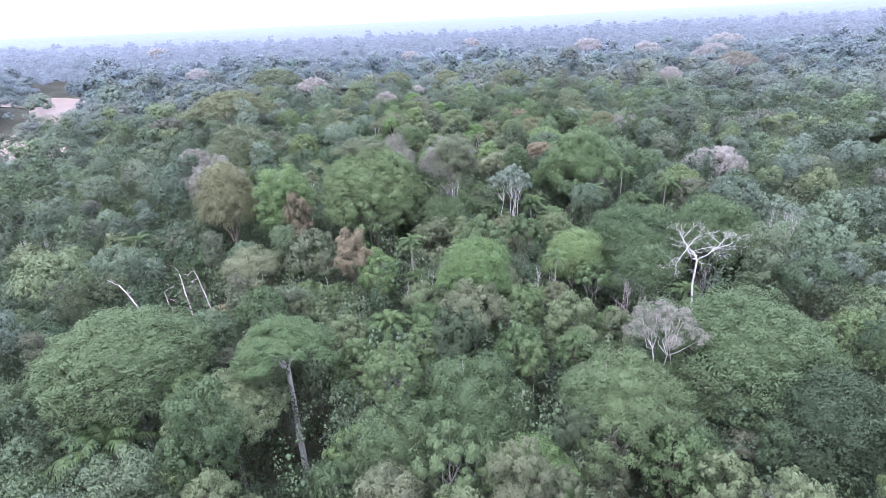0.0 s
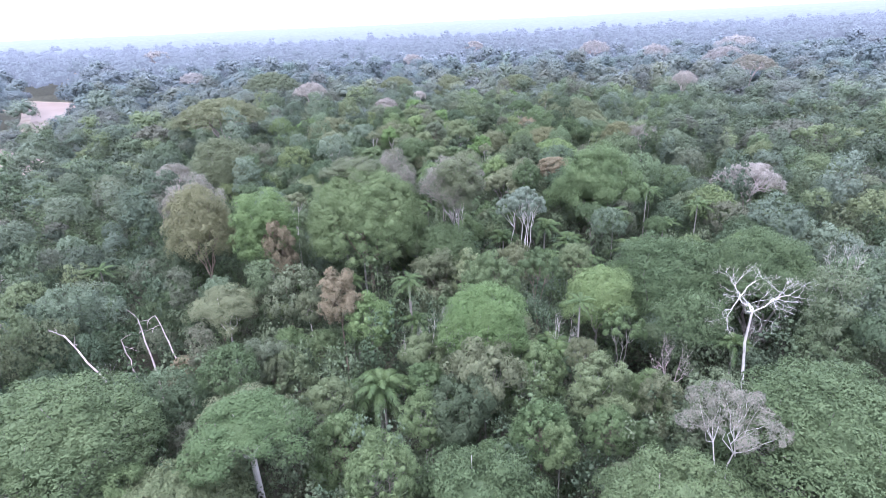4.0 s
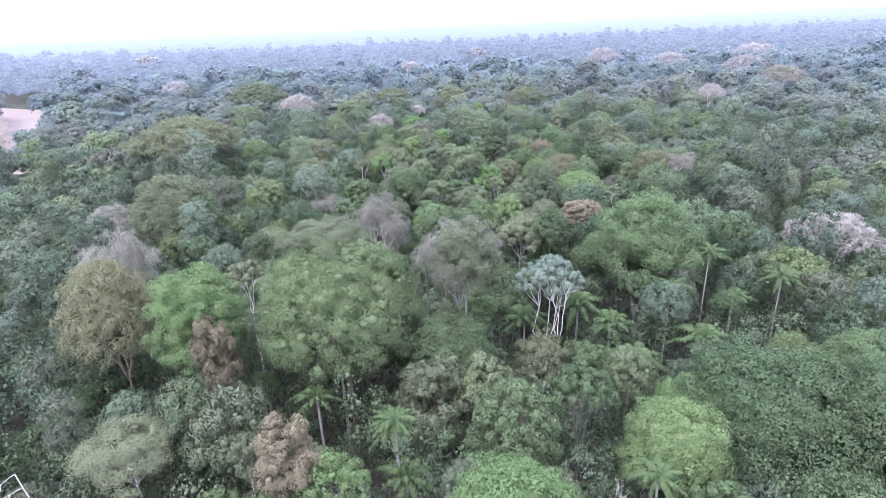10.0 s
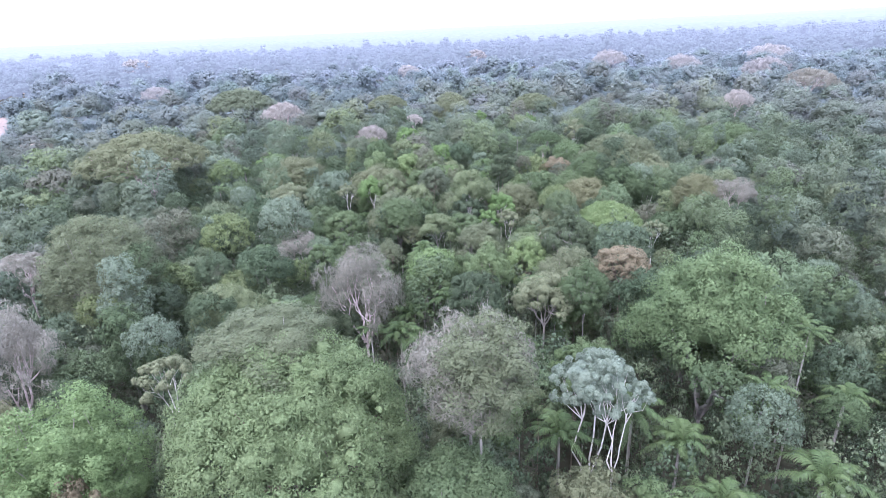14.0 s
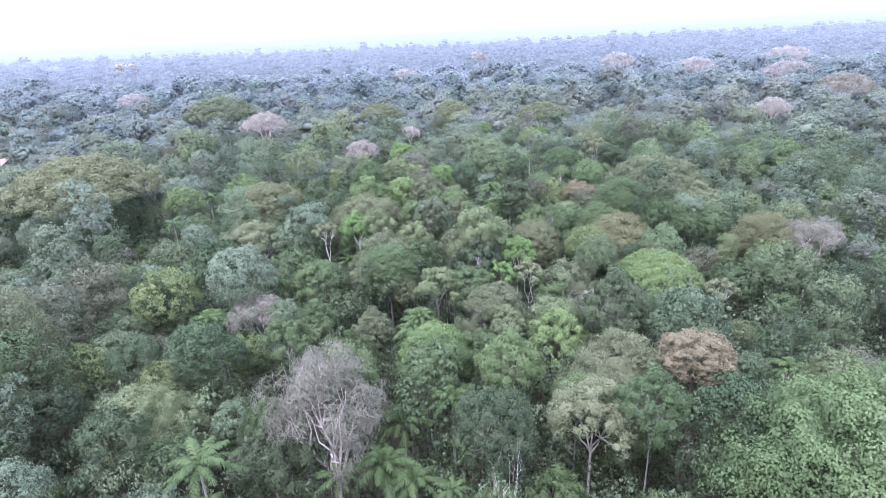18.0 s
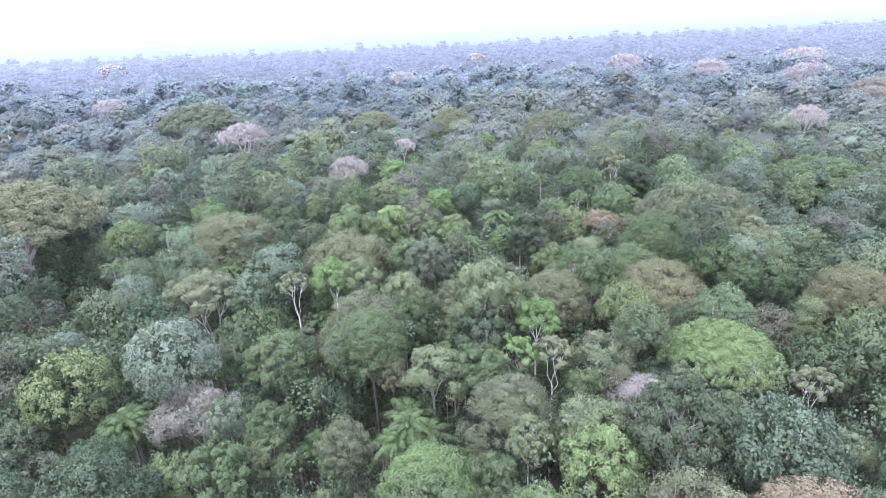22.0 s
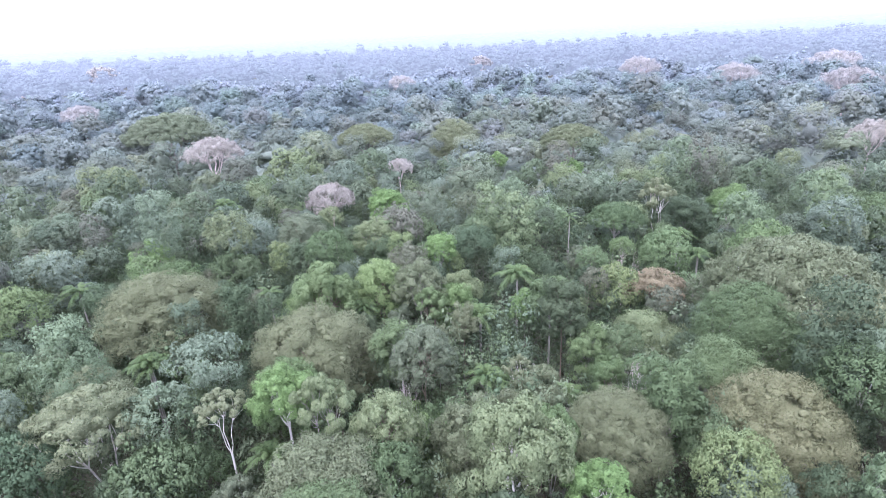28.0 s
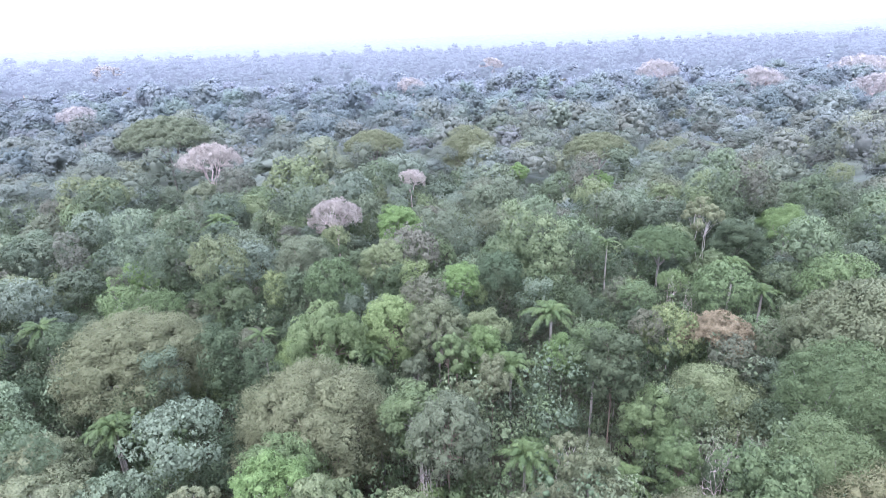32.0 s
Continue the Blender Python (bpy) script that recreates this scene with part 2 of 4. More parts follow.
def lobes_of(kind, r, many=1, tall=True):
    """Centres and radii of the leaf clumps of a crown about 1 wide in radius, its foot at z = 0; many: times as many clumps."""
    if kind == "dome":
        d = sphere_dirs(58 * many, r)
        d = d[d[:, 2] > -0.35] + 0
        c = d * np.array([0.80, 0.80, 0.62]) * r.uniform(0.85, 1.06, (len(d), 1)) + np.array([0, 0, 0.45])
        rad = r.uniform(0.17, 0.29, len(d))
    elif kind == "cauliflower":
        d = sphere_dirs(165 * many, r)
        d = d[d[:, 2] > -0.2]
        d = unit(d + r.normal(0, 0.11, d.shape))
        c = d * np.array([0.88, 0.88, 0.66]) * r.uniform(0.88, 1.05, (len(d), 1)) + np.array([0, 0, 0.28])
        rad = r.uniform(0.12, 0.25, len(d)) * r.uniform(0.85, 1.2, len(d))
    elif kind == "umbrella":
        n = 60 * many
        q = np.sqrt((np.arange(n) + 0.5) / n)
        ph = np.arange(n) * 2.39996 + r.uniform(0, 6)
        c = np.stack([q * np.cos(ph) * 0.9, q * np.sin(ph) * 0.9, 0.42 * (1 - q ** 2.2) + r.uniform(0, 0.10, n)], 1)
        c[:, :2] += r.normal(0, 0.04, (n, 2))
        rad = r.uniform(0.12, 0.20, n)
    elif kind == "tall":
        n = 52 * many
        z = r.uniform(0, 1, n)
        ph = np.arange(n) * 2.39996
        q = (0.72 - 0.45 * np.abs(z - 0.45) ** 1.3) * r.uniform(0.45, 1.05, n)
        c = np.stack([q * np.cos(ph), q * np.sin(ph), 0.1 + 1.75 * z], 1)
        rad = r.uniform(0.17, 0.32, n)
    elif kind == "spread":
        n = 46 * many
        ph = r.uniform(0, 6.28, n)
        q = np.sqrt(r.uniform(0.02, 1, n)) * (1 + 0.22 * np.sin(3 * ph + r.uniform(0, 6)))
        c = np.stack([q * np.cos(ph) * 0.85, q * np.sin(ph) * 0.85, 0.62 * (1 - q ** 2 * 0.7) * r.uniform(0.55, 1.1, n) + 0.1], 1)
        rad = r.uniform(0.13, 0.30, n)
    else:  # open: tufts at the ends of the limbs
        n = 17 * many
        ph = np.arange(n) * 2.39996 + r.uniform(0, 6)
        q = np.sqrt((np.arange(n) + 0.6) / n)
        c = np.stack([q * np.cos(ph) * 0.82, q * np.sin(ph) * 0.82, 0.30 + 0.50 * (1 - q ** 2) + r.uniform(-0.1, 0.12, n)], 1)
        rad = r.uniform(0.15, 0.26, n)
    if tall:
        c = c * np.array([1, 1, STRETCH.get(kind, 1.0)])
        rad = rad * (1.12 if kind in STRETCH else 1.0)
    return c, rad / math.sqrt(many) * (1 if many == 1 else 1.14 if kind == "cauliflower" else 1.24)


def crown_arrays(kind, r, size, count, leaf, core_level=ICO1, core=0.50, split=9, slim=0.80, many=1, corners=4, keep=1.0, tight=False, puff=1.0, tall=True, whole=0.0):
    """Leaf clumps, each a bunch of smaller tufts on a dense core, size metres in radius. core 0: bare inside."""
    c, rad = lobes_of(kind, r, many, tall)
    if keep < 1:
        own = r.permutation(len(c))[: max(5, int(len(c) * keep))]
        c, rad = c[own], rad[own] / math.sqrt(keep) * 0.92
    c, rad = c * size, rad * size * puff
    cv, cf = core_level
    verts, faces, norms, at = [], [], [], 0
    if core:
        for p, q in zip(c, rad):
            v = cv * (q * core) * r.uniform(0.5, 1.15, (len(cv), 1)) * np.array([1, 1, 0.8]) + p
            verts.append(v)
            norms.append(cv)
            faces.append(cf + at)
            at += len(v)
    else:
        verts.append(np.zeros((3, 3)) + c[0])
        norms.append(np.array([[0, 0, 1.0]] * 3))
        faces.append(np.array([[0, 1, 2]]))
        at = 3
    if tight and core:
        body = (cv * (0.98 if tall else 0.72) * r.uniform(0.9, 1.06, (len(cv), 1))) * np.percentile(np.abs(c - c.mean(0)), 88, axis=0) + c.mean(0)
        verts.append(body)
        norms.append(cv)
        faces.append(cf + at)
        at += len(body)
    middle = c.mean(0) * np.array([1, 1, 0.5])
    tufts, reach, away = [], [], []
    for p, q in zip(c, rad):
        out = unit(p - middle + np.array([0, 0, 0.30 * size]))
        d = unit(r.normal(0, 0.85 if tight else 1, (split * 2, 3)) + out * (1.2 if tight else 0.9))[:split]
        tufts.append(p + d * (q * r.uniform(0.55, 1.0, (len(d), 1))) * np.array([1.1, 1.1, 0.8]))
        reach.append(q * r.uniform(0.38, 0.66, len(d)) * (1.25 if tight else 1))
        away.append(unit(d + out * 0.6))
    tufts, reach, away = np.concatenate(tufts), np.concatenate(reach), np.concatenate(away)
    pick = r.choice(len(tufts), count, p=reach ** 2 / np.sum(reach ** 2))
    d = unit(r.normal(0, 1, (count, 3)) + away[pick] * 1.15)
    pts = tufts[pick] + d * (reach[pick][:, None] * r.uniform(0.80, 1.06, (count, 1))) * np.array([1.05, 1.05, 0.88])
    v, quad = leaves(pts, d, leaf, leaf * slim, r, corners=corners)
    from_lobe = unit(pts - np.repeat(c, split, axis=0)[pick])
    from_heart = unit(pts - (c.mean(0) - np.array([0, 0, 0.25 * size])))
    round_off = unit(from_heart * whole * 1.3 + (from_lobe * (1.0 if tight else 0.75) + d * (0.3 if tight else 0.5)) * (1 - 0.5 * whole) + r.normal(0, 0.20, (count, 3)))
    norms.append(np.repeat(round_off, corners, axis=0))
    return np.concatenate(verts + [v]), [np.concatenate(faces), quad + at], np.concatenate(norms)


def tube(points, radii, sides=6):
    """A tapered limb along points. Returns points and quads."""
    points = np.asarray(points, float)
    n = len(points)
    tang = unit(np.gradient(points, axis=0))
    ref = np.array([0.31, 0.95, 0.1]) if abs(tang[0][2]) > 0.8 else np.array([0, 0, 1.0])
    u = unit(np.cross(tang, ref))
    w = np.cross(tang, u)
    ang = np.linspace(0, 2 * np.pi, sides, endpoint=False)
    ring = (u[:, None] * np.cos(ang)[None, :, None] + w[:, None] * np.sin(ang)[None, :, None]) * np.asarray(radii)[:, None, None]
    v = (points[:, None] + ring).reshape(-1, 3)
    i, j = np.meshgrid(np.arange(n - 1), np.arange(sides), indexing="ij")
    a, b = i * sides + j, i * sides + (j + 1) % sides
    return v, np.stack([a, b, b + sides, a + sides], -1).reshape(-1, 4)


def gather(pieces):
    verts, faces, at = [], [], 0
    for v, f in pieces:
        verts.append(v)
        faces.append(f + at)
        at += len(v)
    return np.concatenate(verts), [np.concatenate(faces)]


def bend(a, b, r, k=4, sway=0.08):
    """A slightly crooked way from a to b."""
    a, b = np.asarray(a, float), np.asarray(b, float)
    t = np.linspace(0, 1, k)[:, None]
    p = a + (b - a) * t
    p[1:-1] += r.normal(0, sway * np.linalg.norm(b - a), (k - 2, 3))
    return p


ROOT = {"open": 1.5, "umbrella": 0.6, "spread": 0.35}


def limb_sets(kind, r, size, thick, parts_wanted):
    """Limbs from the trunk's head to the clumps of a crown made with the same seed, gathered into a few main limbs."""
    c, rad = lobes_of(kind, r)
    c = c * size
    foot = np.array([0, 0, -ROOT.get(kind, 0.25) * STRETCH.get(kind, 1.0) * size])
    picks = c if len(c) < 24 else c[:: max(1, len(c) // 22)]
    around = np.arctan2(picks[:, 1], picks[:, 0])
    out = []
    for g in range(parts_wanted):
        own = picks[((around + math.pi) * parts_wanted / (2 * math.pi)).astype(int) % parts_wanted == g]
        if not len(own):
            continue
        mid = foot * 0.32 + own.mean(0) * 0.55
        stem = bend(foot, mid, r, 4, 0.05)
        pieces = [tube(stem, np.linspace(thick * size, thick * size * 0.7, 4), 6)]
        for p in own:
            way = bend(mid, p * 1.02, r, 4, 0.07)
            pieces.append(tube(way, np.linspace(thick * size * 0.6, thick * size * 0.14, 4), 5))
        out.append(gather(pieces))
    return out


def branch_pieces(r, start, way, length, thick, depth, pieces, spread=0.62, up=0.12):
    """Forking bare branches."""
    end = start + way * length
    k = 4 if depth > 1 else 3
    path = bend(start, end, r, k, 0.06)
    pieces.append(tube(path, np.linspace(thick, thick * 0.66, k), 6 if depth > 2 else (4 if depth > 0 else 3)))
    if depth == 0:
        return
    for _ in range(3 if depth > 1 and r.uniform() < 0.55 else 2):
        w = unit(way + r.normal(0, spread, 3) + np.array([0, 0, up]))
        branch_pieces(r, path[-1], w, length * r.uniform(0.62, 0.86), thick * 0.62, depth - 1, pieces, spread, up)


def part(name, me, parent, loc=(0, 0, 0), scale=(1, 1, 1), turn=0.0, label=""):
    ob = new(name, me)
    ob.parent = parent
    ob.location, ob.scale = loc, scale
    ob.rotation_euler = (0, 0, turn)
    if label:
        tagged(ob, label)
    return ob


# ---- tree patterns: crowns 5 m in radius with their limbs, and trunks 1 m high ----
CROWN, LIMBSET = {}, {}
KINDS = {"dome": 4600, "cauliflower": 5200, "umbrella": 4200, "tall": 5200, "spread": 4700, "open": 2800}
BARE = ("pink", "rose", "dry")


def seed_of(kind, variant):
    return 100 + 17 * variant + sum(map(ord, kind))


def crown_mesh(kind, variant, tint, fine, many=1):
    """fine: the share of the full number of leaves."""
    key = (kind, variant, "bare" if tint in BARE else "frost" if tint == "frost" else "leafy", fine, many)
    if key not in CROWN:
        r = np.random.default_rng(seed_of(kind, variant))
        if tint in BARE:
            v, f, nn = crown_arrays(kind, r, 5.0, int(KINDS[kind] * fine * 2.6), 0.50, core=0.0, split=9, slim=0.11)
        else:
            tight = kind == "cauliflower"
            v, f, nn = crown_arrays(kind, r, 5.0, int(KINDS[kind] * fine * (1.8 if tight else 1) * {1: 4.0, 3: 7.8, 6: 14.0}[many]), {1: 0.212, 3: 0.142, 6: 0.102}[many] * (0.72 if tight else 1) / math.sqrt(fine),
                                many=many, corners=3, slim=0.9, core=0.62 if tight else 0.52 if many == 1 else 0.34, split=18 if tight else 9, tight=tight or many > 1, puff=0.62 if tint == "frost" else 0.80 if kind == "open" else 1.0)
        CROWN[key] = mesh_from("crown_" + kind, v, f, LEAF[tint], normals=nn)
    return CROWN[key]


def limb_meshes(kind, variant, bark, wanted):
    key = (kind, variant, bark, wanted)
    if key not in LIMBSET:
        r = np.random.default_rng(seed_of(kind, variant))
        LIMBSET[key] = [mesh_from("limb_" + kind, v, f, BARK[bark]) for v, f in limb_sets(kind, r, 5.0, 0.020 if kind == "open" else 0.026, 3 if kind == "open" else wanted)]
    return LIMBSET[key]


TRUNK = {}


def trunk_mesh(variant, bark, lean):
    key = (variant, bark, lean)
    if key not in TRUNK:
        r = np.random.default_rng(900 + variant)
        path = bend((0, 0, 0), (0, 0, 1), r, 7, 0.012)
        rad = np.array([1.9, 1.15, 1.0, 0.94, 0.88, 0.82, 0.72])
        sway = (path - path[0]) * np.array([7, 7, 1])
        v, f = tube(np.array([0, 0, 1.0]) * path[:, 2:3], rad, 9)
        v[:, :2] += np.repeat(sway[:, :2], 9, axis=0)
        TRUNK[key] = mesh_from("trunk", v, [f], BARK[bark])
    return TRUNK[key]


def rise(x, y):
    """Lifts land and trees with distance so that the horizon fits the camera's view."""
    return 0.0155 * np.maximum(0, np.hypot(x, y) - 250)


TALLY = {"n": 0}
WORDS = {"green": "mid-green", "dark": "dark green", "bright": "bright green", "fresh": "fresh green", "lime": "lime green", "silver": "silvery green",
         "grey": "greyish green", "olive": "olive green", "gold": "golden olive", "brown": "russet brown", "mauve": "dull mauve-grey", "frost": "pale whitish green", "khaki": "khaki olive", "pink": "dry pinkish", "rose": "haze-paled pinkish", "dry": "sparse dry grey"}
SHAPES = {"dome": "rounded lumpy", "cauliflower": "dense domed", "umbrella": "flat umbrella-like", "tall": "tall irregular",
          "spread": "wide uneven", "open": "open tufted"}
DEPTH = {"dome": 6.0, "cauliflower": 5.4, "umbrella": 3.2, "tall": 10.2, "spread": 4.9, "open": 5.2}


def tree(kind, tint, x, y, top, width, deep=1.0, bark="grey", thick=None, variant=None, fine=1.0, limbs=5):
    """A broadleaf tree: its crown's top height and width in metres; deep stretches the crown downwards."""
    TALLY["n"] += 1
    k = TALLY["n"]
    variant = k % 3 if variant is None else variant
    s = width / 10.4
    thick = thick or 0.05 + (0.005 if kind == "open" else 0.007) * width
    sz = s * deep
    full = STRETCH.get(kind, 1.0)
    foot = max(2.0, top - DEPTH[kind] * full * sz)
    ob = new("broadleaf_tree")
    ob.location = (x, y, rise(x, y))
    tagged(ob, SHAPES[kind] + " crown of " + WORDS[tint] + (" twigs, " if tint in BARE else " leaves, ") + bark + " bark", "tree", "rainforest trees")
    turn = (k * 2.399) % 6.283
    crown = part("crown", crown_mesh(kind, variant, tint, fine, (6 if width > (18 if kind == "cauliflower" else 13) else 3) if width > 9 and fine == 1 else 1), ob, (0, 0, foot), (s, s, sz), turn)
    crown.material_slots[0].link = 'OBJECT'
    crown.material_slots[0].material = LEAF[tint]
    for me in limb_meshes(kind, variant, bark, limbs):
        part("limb", me, ob, (0, 0, foot), (s, s, sz), turn)
    part("trunk", trunk_mesh(k % 4, bark, 0), ob, (0, 0, -0.3), (thick, thick, max(1.0, foot + 0.5 - 5.0 * ROOT.get(kind, 0.25) * full * sz)), turn)
    return ob


DEAD = {}


def dead_tree(x, y, top, width, variant=0, bark="white", fork=0.55, depth=5, label=""):
    """A bare tree: trunk and forking branches."""
    key = (variant, bark, fork, depth)
    if key not in DEAD:
        r = np.random.default_rng(400 + variant)
        head = np.array([0, 0, 10 * fork])
        bunch = []
        for q in range(3):
            pieces = []
            w = unit(np.array([math.cos(q * 2.1 + variant), math.sin(q * 2.1 + variant), 1.0]))
            branch_pieces(r, head, w, 2.5, 0.085, depth, pieces, 0.62, 0.16)
            bunch.append(gather(pieces))
        high = max(v[:, 2].max() for v, f in bunch)
        wide = np.percentile(np.abs(np.concatenate([v[:, :2] for v, f in bunch])), 97)
        br = []
        for v, f in bunch:
            v[:, 2] = head[2] + (v[:, 2] - head[2]) * (10 - head[2]) / (high - head[2])
            v[:, :2] *= 5 / wide
            br.append(mesh_from("dead_branch", v, f, BARK[bark]))
        st = mesh_from("dead_trunk", *gather([tube(bend((0, 0, -0.03), head, r, 6, 0.03), np.linspace(0.22, 0.12, 6), 8)]), BARK[bark])
        DEAD[key] = (st, br)
    st, br = DEAD[key]
    ob = new("dead_tree")
    ob.location = (x, y, rise(x, y))
    tagged(ob, label or "leafless dead tree with forking " + ("white" if bark == "white" else "pinkish grey") + " branches", "dead tree", "dead trees")
    s = width / 10
    part("trunk", st, ob, (0, 0, 0), (s, s, top / 10), variant)
    for me in br:
        part("branch", me, ob, (0, 0, 0), (s, s, top / 10), variant)
    return ob


def leaning_trunk(low, head, thick, seed):
    """A bare, slanting trunk that is seen from low to head, carried down to the ground, with a few short boughs."""
    r = np.random.default_rng(seed)
    low, head = np.array(low), np.array(head)
    foot = low + (low - head) * (low[2] + 0.3) / (head[2] - low[2]) * np.array([0.45, 0.45, 1])
    ob = new("leaning_dead_trunk")
    ob.location = tuple(foot)
    tagged(ob, "slanting bare pale trunk with a few broken boughs", "dead tree", "dead trees")
    way = np.concatenate([bend(foot, low, r, 4, 0.02)[:-1], bend(low, head, r, 6, 0.014)]) - foot
    part("trunk", mesh_from("slant_trunk", *gather([tube(way, np.linspace(thick * 0.75, thick * 0.25, len(way)), 8)]), BARK["pink"]), ob)
    for k in range(2):
        a = way[-1 - k]
        pieces = []
        branch_pieces(r, a, unit(r.normal(0, 0.8, 3) + np.array([0, 0, 0.5])), r.uniform(0.8, 1.3), thick * 0.2, 2, pieces, 0.6, 0.1)
        part("bough", mesh_from("bough", *gather(pieces), BARK["pink"]), ob)
    return ob


def frond_mesh(kind, tilt, seed):
    """One palm frond along +x from the crown's heart, 5 m long: rachis and leaflets."""
    r = np.random.default_rng(seed)
    pairs, leaflet, droop = (30, 0.85, 0.66) if kind == "feather" else (22, 0.95, 0.50)
    ln = 5.0
    t = np.linspace(0, 1, pairs)
    p = np.stack([ln * (t * math.cos(tilt) + 0.12 * t ** 2), 0.12 * np.sin(t * 3 + seed), ln * (t * math.sin(tilt) - droop * t ** 2.3)], 1)
    v0, f0 = tube(p, np.linspace(0.065, 0.015, pairs), 4)
    vs, fs, at = [v0], [f0], len(v0)
    tang = unit(np.gradient(p, axis=0))
    size = leaflet * np.sin(np.pi * (0.14 + 0.80 * t)) ** 0.6
    for sg in (-1, 1):
        d = unit(np.array([0, sg, 0]) + tang * 0.7 + np.array([0, 0, -0.30]) + r.normal(0, 0.12, (pairs, 3)))
        w = ln / pairs * 0.40
        a, b = p[3:] - tang[3:] * w, p[3:] + tang[3:] * w
        mid = p[3:] + d[3:] * size[3:, None] * 0.55 + np.array([0, 0, 0.04])
        tip = p[3:] + d[3:] * size[3:, None]
        tip[:, 2] -= 0.22 * size[3:]
        n = len(a)
        v = np.stack([a, b, mid + tang[3:] * w * 0.9, mid - tang[3:] * w * 0.9, tip + tang[3:] * w * 0.2, tip - tang[3:] * w * 0.2], 1).reshape(-1, 3)
        k = np.arange(n)[:, None] * 6
        f = np.concatenate([k + np.array([0, 1, 2, 3]), k + np.array([3, 2, 4, 5])])
        vs.append(v)
        fs.append(f + at)
        at += len(v)
    return mesh_from("frond_" + kind, np.concatenate(vs), [np.concatenate(fs)], LEAF["palm"])


FROND = {}
PALMS = []


def palm(kind, x, y, top, spread):
    """A palm: 'feather' with a great plume of fronds, 'star' with a small head on a thin stem."""
    TALLY["n"] += 1
    k = TALLY["n"]
    PALMS.append((x, y, spread * (0.95 if kind == "feather" else 0.62)))
    ob = new("palm_tree")
    ob.location = (x, y, rise(x, y))
    tagged(ob, "feather palm with long arching green fronds" if kind == "feather" else "slender palm with a small star of green fronds", "palm", "palms")
    spread *= 1.3 if kind == "feather" else 1.1
    s = spread / 9.5
    foot = top - (2.2 if kind == "feather" else 0.8) * s
    count = 15 if kind == "feather" else 13
    for q in range(count):
        tilt = (1.25, 1.0, 0.72, 0.45)[q * 4 // count] if kind == "feather" else (0.85, 0.5, 0.2, -0.05)[q * 4 // count]
        key = (kind, tilt, (q + k) % 2)
        if key not in FROND:
            FROND[key] = frond_mesh(kind, tilt, (q + k) % 2 + 3)
        z = s * (0.85 + 0.3 * ((q * 7 + k) % 5) / 5)
        part("frond", FROND[key], ob, (0, 0, foot), (z, z, z), q * 2.399 + k)
    th = 0.20 if kind == "feather" else 0.13
    part("trunk", trunk_mesh(k % 4, "grey", 0), ob, (0, 0, -0.3), (th, th, foot + 0.3), k)
    return ob


# ---- trees that can be told apart, from the start of the flight to its end ----
HERO = []


def T(kind, tint, x, y, top, width, deep=1.0, bark="grey", thick=None, **more):
    HERO.append((x, y, width / 2))
    return tree(kind, tint, x, y, top, width, deep, bark, thick or 0.09 + 0.011 * width, **more)


T("dome", "green", -39.4, 61.0, 27.0, 21.0, 0.62)
T("spread", "fresh", -19.8, 61.0, 26.0, 11.5, 0.62, "white", 0.40)
T("umbrella", "olive", -25.7, 55.9, 21.0, 14.9)
T("spread", "green", 2.3, 55.5, 25.0, 17.5, 1.2, "white")
T("tall", "green", -5.7, 48.8, 21.0, 11.0)
T("dome", "bright", 7.7, 45.6, 19.0, 10.5)
T("spread", "green", 18.4, 51.5, 26.5, 15.5, 0.95, "pink", 0.26)
T("open", "dry", 24.4, 57.4, 27.5, 8.8, 1.0, "white")
T("dome", "green", 33.9, 57.6, 28.0, 20.7, 0.8)
T("dome", "dark", 37.6, 48.6, 24.0, 12.3)
T("dome", "bright", 4.3, 79.0, 27.8, 11.2, 1.0)
T("tall", "brown", -15.2, 86.0, 27.5, 6.5, 1.2, "brown", 0.15)
T("spread", "silver", -34.0, 92.0, 23.5, 10.7, 0.8, "white", 0.17)
T("cauliflower", "fresh", -14.2, 110.0, 36.2, 21.2, 1.05, "brown", 0.4)
T("tall", "bright", -31.0, 106.2, 33.6, 14.0, 0.9)
T("dome", "gold", -42.8, 108.0, 34.4, 11.8, 1.4, "brown", 0.2)
T("open", "frost", 14.0, 118.0, 29.0, 11.0, 1.1, "white", 0.14)
T("open", "frost", 14.8, 113.7, 30.0, 7.4, 1.2, "white", 0.12)
T("spread", "green", 45.1, 91.0, 31.5, 18.6, 1.2)
T("umbrella", "pink", 67.0, 137.5, 26.6, 15.4, 1.1, "pink")
T("dome", "bright", 27.5, 97.9, 21.7, 13.1, 1.0)
T("spread", "brown", -38.0, 84.6, 16.0, 5.5)
T("spread", "dry", 1.1, 112.4, 38.1, 11.5, 1.2, "grey", 0.2)
T("tall", "grey", 1.9, 109.9, 37.1, 10.5, 0.9, "grey", 0.16)
T("spread", "dry", -12.4, 139.6, 33.6, 11.6, 1.4, "pink")
T("dome", "grey", -54.1, 150.2, 35.6, 18.4, 1.1)
T("spread", "dry", -51.8, 125.7, 34.0, 12.0, 1.6, "pink", 0.2)
T("open", "silver", -29.3, 118.7, 29.6, 6.4, 1.0, "white")
T("spread", "fresh", 31.9, 131.4, 36.4, 22.0, 1.2)
T("tall", "olive", 17.0, 70.6, 22.0, 8.4)
T("spread", "silver", -23.5, 68.7, 22.0, 11.0)
T("dome", "bright", 21.9, 90.9, 24.0, 10.4)
T("dome", "green", 34.1, 95.6, 27.0, 21.2)
T("spread", "fresh", 49.2, 101.6, 26.0, 15.4)
T("spread", "olive", -14.5, 72.0, 20.0, 5.3, 1.0)
T("dome", "green", -0.6, 107.6, 26.0, 11.5)
